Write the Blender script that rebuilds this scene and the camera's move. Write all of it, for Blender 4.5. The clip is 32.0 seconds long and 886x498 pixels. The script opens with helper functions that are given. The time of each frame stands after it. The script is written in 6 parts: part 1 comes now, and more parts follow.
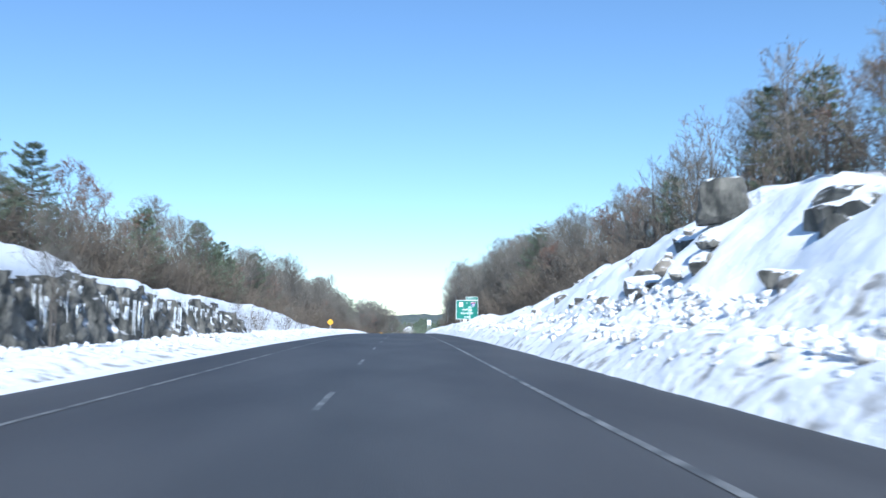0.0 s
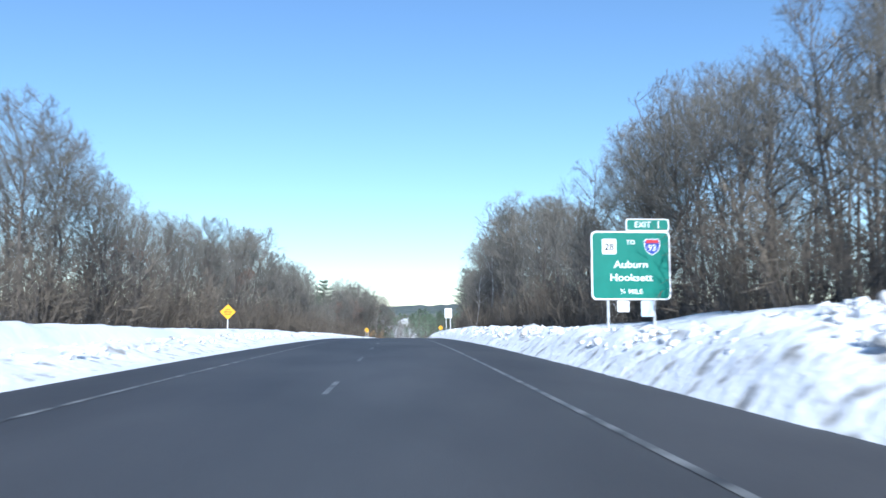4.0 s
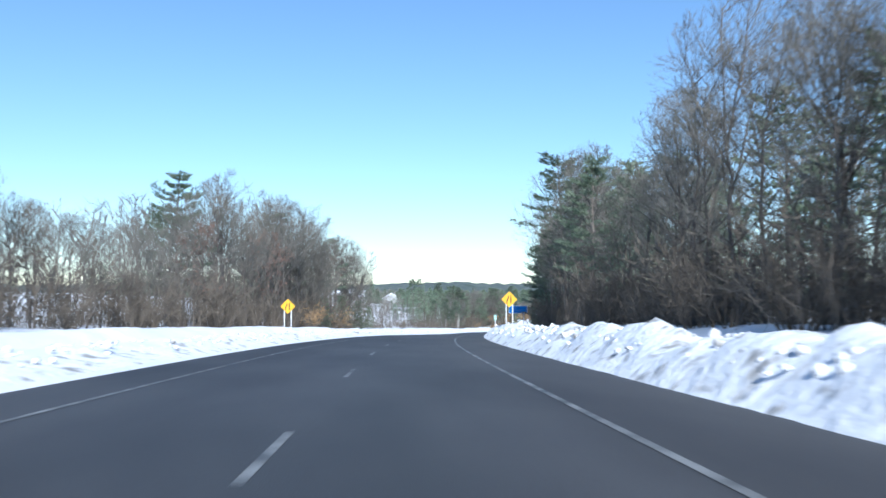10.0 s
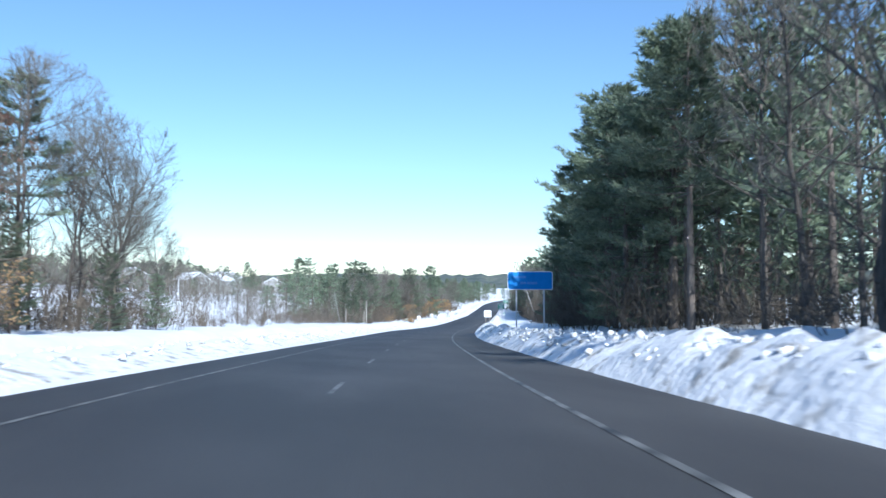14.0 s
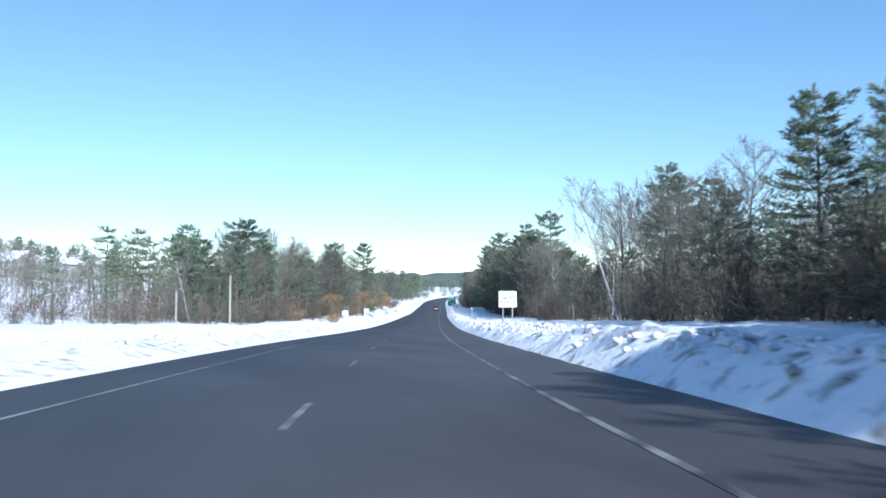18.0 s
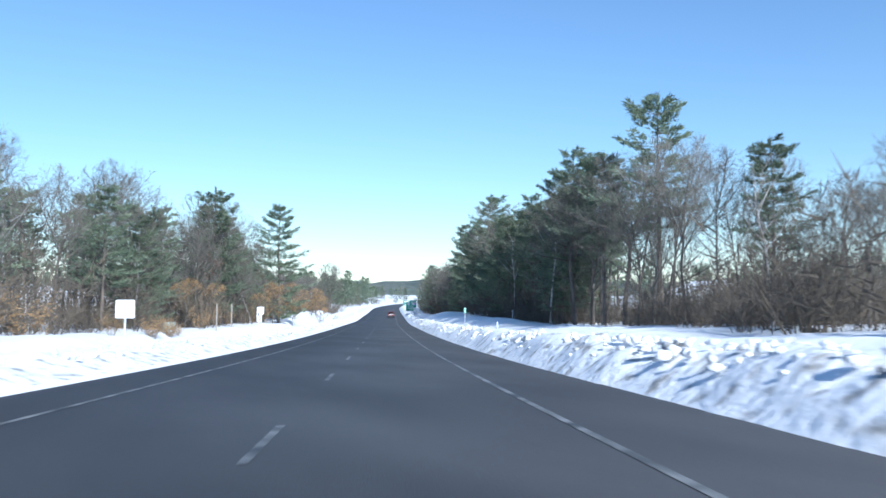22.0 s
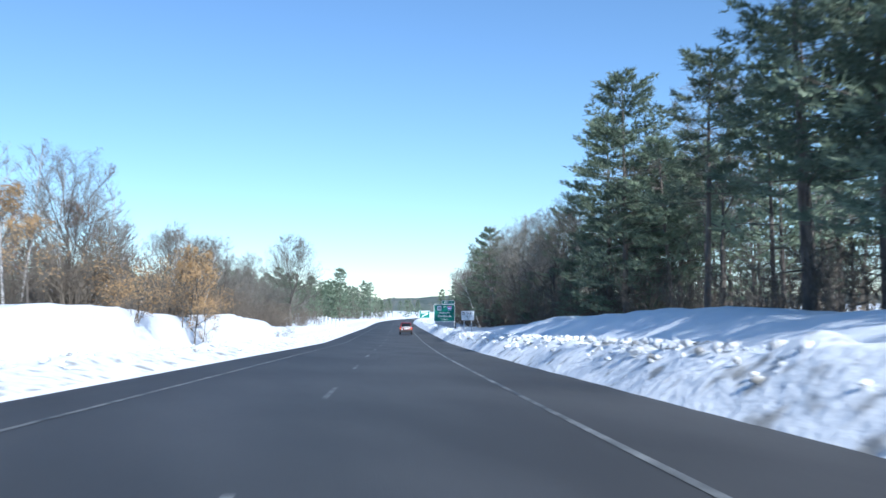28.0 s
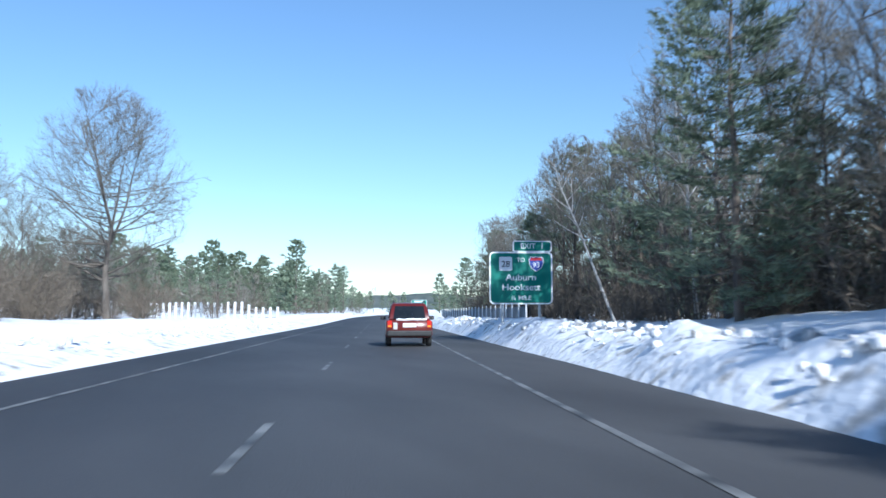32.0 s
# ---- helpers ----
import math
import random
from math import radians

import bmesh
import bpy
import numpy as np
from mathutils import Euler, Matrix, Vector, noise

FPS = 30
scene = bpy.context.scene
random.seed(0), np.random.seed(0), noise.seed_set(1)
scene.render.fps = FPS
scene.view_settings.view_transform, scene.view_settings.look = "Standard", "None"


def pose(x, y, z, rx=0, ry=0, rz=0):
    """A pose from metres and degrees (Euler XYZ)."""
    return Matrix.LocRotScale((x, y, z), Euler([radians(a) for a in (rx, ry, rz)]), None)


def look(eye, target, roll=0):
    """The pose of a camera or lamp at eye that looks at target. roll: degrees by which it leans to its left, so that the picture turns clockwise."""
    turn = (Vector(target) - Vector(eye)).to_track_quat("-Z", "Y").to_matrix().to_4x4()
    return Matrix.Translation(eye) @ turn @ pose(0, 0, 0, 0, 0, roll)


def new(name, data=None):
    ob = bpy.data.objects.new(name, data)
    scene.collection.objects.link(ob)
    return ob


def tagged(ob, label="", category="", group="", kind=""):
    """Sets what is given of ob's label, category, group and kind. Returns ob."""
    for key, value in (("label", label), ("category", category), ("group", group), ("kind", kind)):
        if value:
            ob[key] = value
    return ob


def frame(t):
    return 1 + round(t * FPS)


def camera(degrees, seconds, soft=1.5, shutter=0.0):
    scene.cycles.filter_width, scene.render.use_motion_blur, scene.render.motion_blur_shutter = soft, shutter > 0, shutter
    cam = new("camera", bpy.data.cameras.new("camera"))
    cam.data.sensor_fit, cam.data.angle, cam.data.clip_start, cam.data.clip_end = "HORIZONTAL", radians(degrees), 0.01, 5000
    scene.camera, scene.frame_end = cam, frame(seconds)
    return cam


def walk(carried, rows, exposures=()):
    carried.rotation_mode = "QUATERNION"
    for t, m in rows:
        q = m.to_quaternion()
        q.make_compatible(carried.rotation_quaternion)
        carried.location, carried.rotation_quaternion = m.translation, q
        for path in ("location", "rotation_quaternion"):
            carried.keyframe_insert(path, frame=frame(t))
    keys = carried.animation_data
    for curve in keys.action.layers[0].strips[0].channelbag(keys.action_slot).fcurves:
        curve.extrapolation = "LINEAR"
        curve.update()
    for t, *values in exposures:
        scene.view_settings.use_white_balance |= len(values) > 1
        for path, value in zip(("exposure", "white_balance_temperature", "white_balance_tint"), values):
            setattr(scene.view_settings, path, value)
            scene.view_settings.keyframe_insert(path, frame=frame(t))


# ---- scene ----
cam = camera(56.0, 32.0, soft=1.6, shutter=0.3)

# The drive: seconds, place in metres, tilt and heading in degrees.
PATH = [
    (0.0, pose(0.000, 0.000, 1.250, 95.643, 0, -2.764)),
    (0.5, pose(0.004, 11.949, 1.404, 95.453, 0, -2.798)),
    (1.0, pose(-0.000, 23.898, 1.557, 95.887, 0, -2.822)),
    (1.5, pose(-0.011, 35.860, 1.704, 95.792, 0, -2.859)),
    (2.0, pose(-0.028, 47.824, 1.838, 95.307, 0, -2.902)),
    (2.5, pose(-0.058, 59.775, 1.946, 95.380, 0, -2.946)),
    (3.0, pose(-0.051, 71.630, 2.040, 95.099, 0, -2.942)),
    (3.5, pose(-0.029, 83.513, 2.107, 95.040, 0, -3.030)),
    (4.0, pose(-0.005, 95.415, 2.153, 95.053, 0, -3.113)),
    (4.5, pose(0.015, 107.325, 2.179, 95.081, 0, -3.149)),
    (5.0, pose(0.027, 119.232, 2.183, 95.125, 0, -3.169)),
    (5.5, pose(0.029, 131.125, 2.170, 95.178, 0, -3.198)),
    (6.0, pose(0.031, 142.993, 2.136, 94.855, 0, -3.128)),
    (6.5, pose(0.022, 154.854, 2.074, 94.950, 0, -3.089)),
    (7.0, pose(-0.001, 166.705, 1.978, 94.491, 0, -3.036)),
    (7.5, pose(-0.031, 178.530, 1.838, 94.046, 0, -3.069)),
    (8.0, pose(-0.036, 190.307, 1.663, 94.418, 0, -3.021)),
    (8.5, pose(-0.011, 202.108, 1.456, 94.047, 0, -3.095)),
    (9.0, pose(0.063, 213.919, 1.219, 93.861, 0, -3.286)),
    (9.5, pose(0.201, 225.722, 0.949, 93.437, 0, -3.753)),
    (10.0, pose(0.416, 237.500, 0.658, 93.617, 0, -4.142)),
    (10.5, pose(0.702, 249.226, 0.370, 93.848, 0, -4.552)),
    (11.0, pose(1.051, 260.862, 0.093, 93.061, 0, -4.922)),
    (11.5, pose(1.475, 272.447, -0.178, 93.731, 0, -5.461)),
    (12.0, pose(2.032, 283.944, -0.449, 93.036, 0, -6.120)),
    (12.5, pose(2.796, 295.123, -0.739, 93.046, 0, -6.952)),
    (13.0, pose(3.785, 305.865, -1.051, 93.212, 0, -8.296)),
    (13.5, pose(4.980, 316.214, -1.377, 93.024, 0, -9.787)),
    (14.0, pose(6.343, 326.260, -1.725, 93.100, 0, -11.286)),
    (14.5, pose(7.824, 336.165, -2.090, 92.947, 0, -12.522)),
    (15.0, pose(9.388, 346.028, -2.459, 92.965, 0, -13.100)),
    (15.5, pose(11.019, 355.850, -2.824, 93.024, 0, -13.592)),
    (16.0, pose(12.705, 365.623, -3.182, 93.082, 0, -14.071)),
    (16.5, pose(14.445, 375.320, -3.533, 93.106, 0, -14.615)),
    (17.0, pose(16.255, 384.883, -3.880, 92.820, 0, -15.020)),
    (17.5, pose(18.147, 394.295, -4.216, 92.968, 0, -15.357)),
    (18.0, pose(20.121, 403.656, -4.541, 93.124, 0, -15.984)),
    (18.5, pose(22.198, 413.032, -4.847, 93.668, 0, -16.507)),
    (19.0, pose(24.379, 422.458, -5.134, 93.328, 0, -17.081)),
    (19.5, pose(26.638, 431.882, -5.397, 93.186, 0, -17.661)),
    (20.0, pose(28.944, 441.051, -5.638, 93.726, 0, -18.252)),
    (20.5, pose(31.266, 449.951, -5.911, 93.738, 0, -18.786)),
    (21.0, pose(33.590, 458.741, -6.196, 93.624, 0, -19.123)),
    (21.5, pose(35.959, 467.537, -6.488, 93.881, 0, -19.377)),
    (22.0, pose(38.384, 476.336, -6.774, 93.778, 0, -19.552)),
    (22.5, pose(40.813, 485.188, -7.039, 93.924, 0, -19.578)),
    (23.0, pose(43.237, 494.139, -7.296, 94.010, 0, -19.421)),
    (23.5, pose(45.649, 503.039, -7.540, 94.070, 0, -19.160)),
    (24.0, pose(48.060, 511.834, -7.764, 94.279, 0, -18.974)),
    (24.5, pose(50.489, 520.667, -7.962, 94.319, 0, -18.977)),
    (25.0, pose(52.964, 529.530, -8.136, 94.794, 0, -19.002)),
    (25.5, pose(55.480, 538.586, -8.292, 94.635, 0, -18.980)),
    (26.0, pose(58.059, 547.797, -8.435, 94.757, 0, -19.063)),
    (26.5, pose(60.688, 557.178, -8.569, 94.854, 0, -19.115)),
    (27.0, pose(63.361, 566.723, -8.694, 94.940, 0, -19.126)),
    (27.5, pose(66.072, 576.432, -8.813, 95.018, 0, -19.105)),
    (28.0, pose(68.811, 586.315, -8.926, 95.053, 0, -19.041)),
    (28.5, pose(71.592, 596.299, -9.030, 94.879, 0, -18.929)),
    (29.0, pose(74.399, 606.373, -9.133, 94.821, 0, -18.956)),
    (29.5, pose(77.214, 616.436, -9.230, 95.016, 0, -19.023)),
    (30.0, pose(80.031, 626.449, -9.323, 95.122, 0, -19.132)),
    (30.5, pose(82.836, 636.402, -9.408, 94.957, 0, -19.309)),
    (31.0, pose(85.662, 646.126, -9.474, 95.073, 0, -19.556)),
    (31.5, pose(88.504, 655.812, -9.538, 94.993, 0, -19.888)),
    (32.0, pose(91.384, 665.382, -9.579, 94.931, 0, -20.276)),
]
walk(cam, PATH, exposures=[(0.0, 0.46, 5350, 8), (32.0, 0.46, 5350, 8)])

# ---------------------------------------------------------------- light
world = bpy.data.worlds.new("sky")
scene.world = world
world.use_nodes = True
wn = world.node_tree.nodes
sky = wn.new("ShaderNodeTexSky")
sky.sky_type = "NISHITA"
sky.sun_disc = False
SUN_EL, SUN_AZ = 33.0, 174.0        # degrees above the horizon; clockwise from +y
sky.sun_elevation, sky.sun_rotation = radians(SUN_EL), radians(SUN_AZ)
sky.air_density, sky.dust_density, sky.ozone_density = 1.2, 0.0, 3.6
wn["Background"].inputs["Strength"].default_value = 0.110
world.node_tree.links.new(sky.outputs["Color"], wn["Background"].inputs["Color"])
sun = new("sun", bpy.data.lights.new("sun", "SUN"))
sun.data.energy, sun.data.angle, sun.data.color = 4.9, radians(0.53), (1.0, 0.93, 0.82)
to_sun = Vector((math.sin(radians(SUN_AZ)) * math.cos(radians(SUN_EL)),
                 math.cos(radians(SUN_AZ)) * math.cos(radians(SUN_EL)), math.sin(radians(SUN_EL))))
sun.matrix_world = look((0, 0, 60), Vector((0, 0, 60)) - to_sun)


# ---------------------------------------------------------------- materials
def mat(name, c1, c2, scale=3.0, rough=0.8, bump=0.0, bscale=20.0, detail=5.0, metal=0.0, spec=0.5,
        fine=0.0, fscale=60.0, stretch=(1, 1, 1), vary=0.0, use_obj=True, ramp=(0.35, 0.66)):
    """Two colours mixed by noise, a finer grain over them, bump, and a little change from thing to thing."""
    m = bpy.data.materials.new(name)
    m.use_nodes = True
    n, ln = m.node_tree.nodes, m.node_tree.links
    b = n["Principled BSDF"]
    b.inputs["Roughness"].default_value = rough
    b.inputs["Metallic"].default_value = metal
    b.inputs["Specular IOR Level"].default_value = spec
    co = n.new("ShaderNodeTexCoord")
    mp = n.new("ShaderNodeMapping")
    mp.inputs["Scale"].default_value = stretch
    ln.new(co.outputs["Object"] if use_obj else co.outputs["Generated"], mp.inputs["Vector"])
    t = n.new("ShaderNodeTexNoise")
    t.inputs["Scale"].default_value, t.inputs["Detail"].default_value = scale, detail
    ln.new(mp.outputs["Vector"], t.inputs["Vector"])
    r = n.new("ShaderNodeValToRGB")
    r.color_ramp.elements[0].position, r.color_ramp.elements[1].position = ramp
    r.color_ramp.elements[0].color, r.color_ramp.elements[1].color = (*c1, 1), (*c2, 1)
    ln.new(t.outputs["Fac"], r.inputs["Fac"])
    colour = r.outputs["Color"]
    if fine:
        t2 = n.new("ShaderNodeTexNoise")
        t2.inputs["Scale"].default_value, t2.inputs["Detail"].default_value = fscale, 3
        ln.new(mp.outputs["Vector"], t2.inputs["Vector"])
        mr = n.new("ShaderNodeMapRange")
        mr.inputs["To Min"].default_value, mr.inputs["To Max"].default_value = 1 - fine, 1 + fine
        ln.new(t2.outputs["Fac"], mr.inputs["Value"])
        mx = n.new("ShaderNodeVectorMath")
        mx.operation = "SCALE"
        ln.new(colour, mx.inputs[0])
        ln.new(mr.outputs["Result"], mx.inputs["Scale"])
        colour = mx.outputs["Vector"]
    if vary:
        oi = n.new("ShaderNodeObjectInfo")
        mr = n.new("ShaderNodeMapRange")
        mr.inputs["To Min"].default_value, mr.inputs["To Max"].default_value = 1 - vary, 1 + vary
        ln.new(oi.outputs["Random"], mr.inputs["Value"])
        mx = n.new("ShaderNodeVectorMath")
        mx.operation = "SCALE"
        ln.new(colour, mx.inputs[0])
        ln.new(mr.outputs["Result"], mx.inputs["Scale"])
        colour = mx.outputs["Vector"]
    ln.new(colour, b.inputs["Base Color"])
    if bump:
        t3 = n.new("ShaderNodeTexNoise")
        t3.inputs["Scale"].default_value, t3.inputs["Detail"].default_value = bscale, 6
        ln.new(mp.outputs["Vector"], t3.inputs["Vector"])
        bp = n.new("ShaderNodeBump")
        bp.inputs["Strength"].default_value, bp.inputs["Distance"].default_value = bump, 0.1
        ln.new(t3.outputs["Fac"], bp.inputs["Height"])
        ln.new(bp.outputs["Normal"], b.inputs["Normal"])
    return m


SNOW = mat("snow", (0.80, 0.82, 0.85), (0.88, 0.88, 0.88), 0.25, 0.75, 0.6, 2.2, fine=0.03, fscale=5)
DIRTY_SNOW = mat("ploughed_snow", (0.34, 0.325, 0.30), (0.86, 0.86, 0.86), 1.7, 0.8, 0.9, 3.2, detail=4, fine=0.10, fscale=9, ramp=(0.32, 0.46))
ASPHALT = mat("asphalt", (0.036, 0.036, 0.038), (0.066, 0.066, 0.068), 0.35, 0.7, 0.25, 60, fine=0.25, fscale=45, stretch=(1, 0.3, 1))
PAINT_WHITE = mat("road_paint", (0.035, 0.035, 0.035), (0.24, 0.24, 0.23), 1.2, 0.6, 0.1, 40, fine=0.1)
ROCK = mat("granite", (0.030, 0.032, 0.029), (0.20, 0.19, 0.162), 1.5, 0.85, 1.0, 7.0, fine=0.5, fscale=9, stretch=(1, 1, 0.32), detail=9)
ROCK_TAN = mat("rusty_granite", (0.10, 0.09, 0.075), (0.27, 0.24, 0.20), 1.1, 0.85, 0.8, 3, fine=0.2, fscale=8)


def snow_on_ledges(m, low=0.62, high=0.86):
    """Snow lying where the rock faces upwards."""
    n, ln = m.node_tree.nodes, m.node_tree.links
    b = n["Principled BSDF"]
    was = b.inputs["Base Color"].links[0].from_socket
    geo = n.new("ShaderNodeNewGeometry")
    sep = n.new("ShaderNodeSeparateXYZ")
    ln.new(geo.outputs["Normal"], sep.inputs["Vector"])
    t = n.new("ShaderNodeTexNoise")
    t.inputs["Scale"].default_value, t.inputs["Detail"].default_value = 2.4, 5
    co = n.new("ShaderNodeTexCoord")
    ln.new(co.outputs["Object"], t.inputs["Vector"])
    add = n.new("ShaderNodeMath")
    add.operation = "MULTIPLY_ADD"
    add.inputs[1].default_value = 0.7
    ln.new(t.outputs["Fac"], add.inputs[0])
    ln.new(sep.outputs["Z"], add.inputs[2])
    mr = n.new("ShaderNodeMapRange")
    mr.inputs["From Min"].default_value, mr.inputs["From Max"].default_value = low + 0.35, high + 0.35
    ln.new(add.outputs["Value"], mr.inputs["Value"])
    mx = n.new("ShaderNodeMix")
    mx.data_type = "RGBA"
    ln.new(mr.outputs["Result"], mx.inputs["Factor"])
    ln.new(was, mx.inputs["A"])
    mx.inputs["B"].default_value = (0.84, 0.85, 0.87, 1)
    ln.new(mx.outputs["Result"], b.inputs["Base Color"])


snow_on_ledges(ROCK, 0.5, 0.74)
snow_on_ledges(ROCK_TAN, 0.35, 0.6)
ICE = mat("ice", (0.72, 0.78, 0.82), (0.85, 0.88, 0.9), 2, 0.25, 0.3, 6)
BARK = mat("bark", (0.085, 0.072, 0.06), (0.16, 0.14, 0.12), 2.5, 0.9, 0.6, 9, fine=0.2, fscale=14, stretch=(1, 1, 0.3), vary=0.2)
TWIG = mat("twigs", (0.122, 0.112, 0.094), (0.214, 0.197, 0.165), 0.6, 0.85, vary=0.22, fine=0.15, fscale=3)
BRUSH = mat("brushwood", (0.112, 0.092, 0.070), (0.190, 0.156, 0.118), 0.8, 0.85, vary=0.22, fine=0.15, fscale=3)
BIRCH = mat("birch_bark", (0.32, 0.30, 0.28), (0.62, 0.60, 0.57), 3.0, 0.7, 0.2, 14, fine=0.2, fscale=9, stretch=(0.4, 0.4, 2.5))
PINE_BARK = mat("pine_bark", (0.10, 0.08, 0.066), (0.20, 0.168, 0.14), 3, 0.9, 0.7, 9, fine=0.25, fscale=14, stretch=(1, 1, 0.3), vary=0.2)
NEEDLES = mat("pine_needles", (0.098, 0.134, 0.088), (0.225, 0.270, 0.175), 0.9, 0.65, vary=0.25, fine=0.2, fscale=4)
DEAD_LEAF = mat("dead_oak_leaves", (0.32, 0.20, 0.092), (0.52, 0.345, 0.17), 1.3, 0.8, vary=0.2, fine=0.2, fscale=6)


def let_light_through(m, share):
    """Thin leaves: part of the light comes out at the far side."""
    n, ln = m.node_tree.nodes, m.node_tree.links
    b = n["Principled BSDF"]
    t = n.new("ShaderNodeBsdfTranslucent")
    ln.new(b.inputs["Base Color"].links[0].from_socket, t.inputs["Color"])
    mx = n.new("ShaderNodeMixShader")
    mx.inputs["Fac"].default_value = share
    ln.new(b.outputs["BSDF"], mx.inputs[1])
    ln.new(t.outputs["BSDF"], mx.inputs[2])
    ln.new(mx.outputs["Shader"], n["Material Output"].inputs["Surface"])


RED_LEAF = mat("withered_red_leaves", (0.19, 0.108, 0.078), (0.31, 0.19, 0.145), 1.3, 0.8, vary=0.2, fine=0.2, fscale=6)
let_light_through(NEEDLES, 0.2)
let_light_through(DEAD_LEAF, 0.2)
let_light_through(RED_LEAF, 0.2)
FAR_WOOD = mat("far_woods", (0.060, 0.082, 0.072), (0.13, 0.145, 0.125), 0.03, 0.95, fine=0.35, fscale=0.15)
GREEN = mat("sign_green", (0.0, 0.155, 0.112), (0.005, 0.185, 0.135), 1.5, 0.45, fine=0.05)
WHITE = mat("sign_white", (0.76, 0.77, 0.77), (0.84, 0.84, 0.84), 1.5, 0.45, fine=0.04)
YELLOW = mat("sign_yellow", (0.72, 0.37, 0.01), (0.80, 0.43, 0.015), 2.0, 0.45, fine=0.05)
BLUE = mat("sign_blue", (0.01, 0.20, 0.60), (0.018, 0.24, 0.68), 1.5, 0.45, fine=0.05)
BLACK = mat("sign_black", (0.012, 0.012, 0.012), (0.02, 0.02, 0.02), 3, 0.6)
STEEL = mat("galvanised_steel", (0.38, 0.39, 0.40), (0.52, 0.53, 0.54), 4, 0.5, 0.1, 20, metal=0.7, fine=0.1)
ALU = mat("sheet_aluminium", (0.45, 0.46, 0.47), (0.55, 0.56, 0.57), 3, 0.5, metal=0.6)
WOOD = mat("weathered_wood", (0.26, 0.23, 0.20), (0.42, 0.39, 0.35), 2, 0.85, 0.3, 12, fine=0.2, stretch=(1, 1, 0.2))
WHITE_SIDING = mat("white_siding", (0.70, 0.70, 0.69), (0.80, 0.80, 0.79), 0.6, 0.7, fine=0.05)
SIDING = mat("house_siding", (0.36, 0.36, 0.35), (0.48, 0.48, 0.46), 0.6, 0.7, fine=0.06, vary=0.15)
WINDOW = mat("house_window", (0.03, 0.035, 0.04), (0.06, 0.07, 0.08), 2, 0.1)


# ---------------------------------------------------------------- the line of the road
KNOTS = [
    (0.00, 0.00, -0.00),
    (-0.03, 47.82, 0.59),
    (-0.01, 95.42, 0.90),
    (0.03, 142.99, 0.89),
    (-0.04, 190.31, 0.41),
    (0.42, 237.50, -0.59),
    (2.03, 283.94, -1.70),
    (6.34, 326.26, -2.98),
    (12.71, 365.62, -4.43),
    (20.12, 403.66, -5.79),
    (28.94, 441.05, -6.89),
    (38.38, 476.34, -8.02),
    (48.06, 511.83, -9.01),
    (58.06, 547.80, -9.69),
    (68.81, 586.32, -10.18),
    (80.03, 626.45, -10.57),
    (91.38, 665.38, -10.83),
]


def road_line():
    k = np.array(KNOTS)
    first = k[0] - (k[1] - k[0]) * np.array([1, 1, 0])
    d = (k[-1] - k[-3]) / np.linalg.norm((k[-1] - k[-3])[:2])
    last = k[-1] + np.array([d[0], d[1], 0]) * 40
    k = np.vstack([first, k, last])
    pts = []
    for i in range(1, len(k) - 2):
        for w in np.arange(0, 1, 0.05):
            a, b, c, e = k[i - 1], k[i], k[i + 1], k[i + 2]
            pts.append(0.5 * ((2 * b) + (c - a) * w + (2 * a - 5 * b + 4 * c - e) * w ** 2 + (3 * b - a - 3 * c + e) * w ** 3))
    pts.append(k[-2])
    pts = np.array(pts)
    s = np.concatenate([[0], np.cumsum(np.linalg.norm(np.diff(pts[:, :2], axis=0), axis=1))])
    d0 = (pts[3] - pts[0]) / np.linalg.norm((pts[3] - pts[0])[:2])
    back = np.array([pts[0] - np.array([d0[0], d0[1], 0.004]) * a for a in np.arange(400, 0, -10)])
    fs = np.arange(10, 2300, 10.0)
    rise = np.minimum(fs, 100) * 0.008 + np.where(fs > 100, np.minimum((fs - 100) * 0.012, 13), 0)
    bend = np.radians(np.clip((fs - 170) * 0.035, 0, 9))
    hx, hy = d[0] * np.cos(bend) + d[1] * np.sin(bend), d[1] * np.cos(bend) - d[0] * np.sin(bend)
    fwd = np.stack([pts[-1, 0] + np.cumsum(hx) * 10, pts[-1, 1] + np.cumsum(hy) * 10, pts[-1, 2] + rise], 1)
    return np.concatenate([np.arange(-400, 0, 10.0), s, s[-1] + fs]), np.vstack([back, pts, fwd])


LS, LP = road_line()
_dir = np.gradient(LP[:, :2], LS, axis=0)
_dir /= np.linalg.norm(_dir, axis=1)[:, None]


def road_xy(s, u):
    """World x, y, road height for s metres along the road and u metres to its right (arrays)."""
    x, y, z = (np.interp(s, LS, LP[:, i]) for i in range(3))
    dx, dy = np.interp(s, LS, _dir[:, 0]), np.interp(s, LS, _dir[:, 1])
    return x + dy * u, y - dx * u, z


def smooth(a, b, x):
    w = np.clip((x - a) / (b - a), 0, 1)
    return w * w * (3 - 2 * w)


def vnoise(x, y, seed=0):
    """Smooth value noise in the plane, about -1 to 1."""
    xi, yi = np.floor(x).astype(np.int64), np.floor(y).astype(np.int64)
    fx, fy = x - xi, y - yi
    fx, fy = fx * fx * (3 - 2 * fx), fy * fy * (3 - 2 * fy)

    def h(i, j):
        v = np.sin(i * 127.1 + j * 311.7 + seed * 74.7) * 43758.5453
        return (v - np.floor(v)) * 2 - 1
    a, b, c, e = h(xi, yi), h(xi + 1, yi), h(xi, yi + 1), h(xi + 1, yi + 1)
    return (a + (b - a) * fx) + ((c + (e - c) * fx) - (a + (b - a) * fx)) * fy


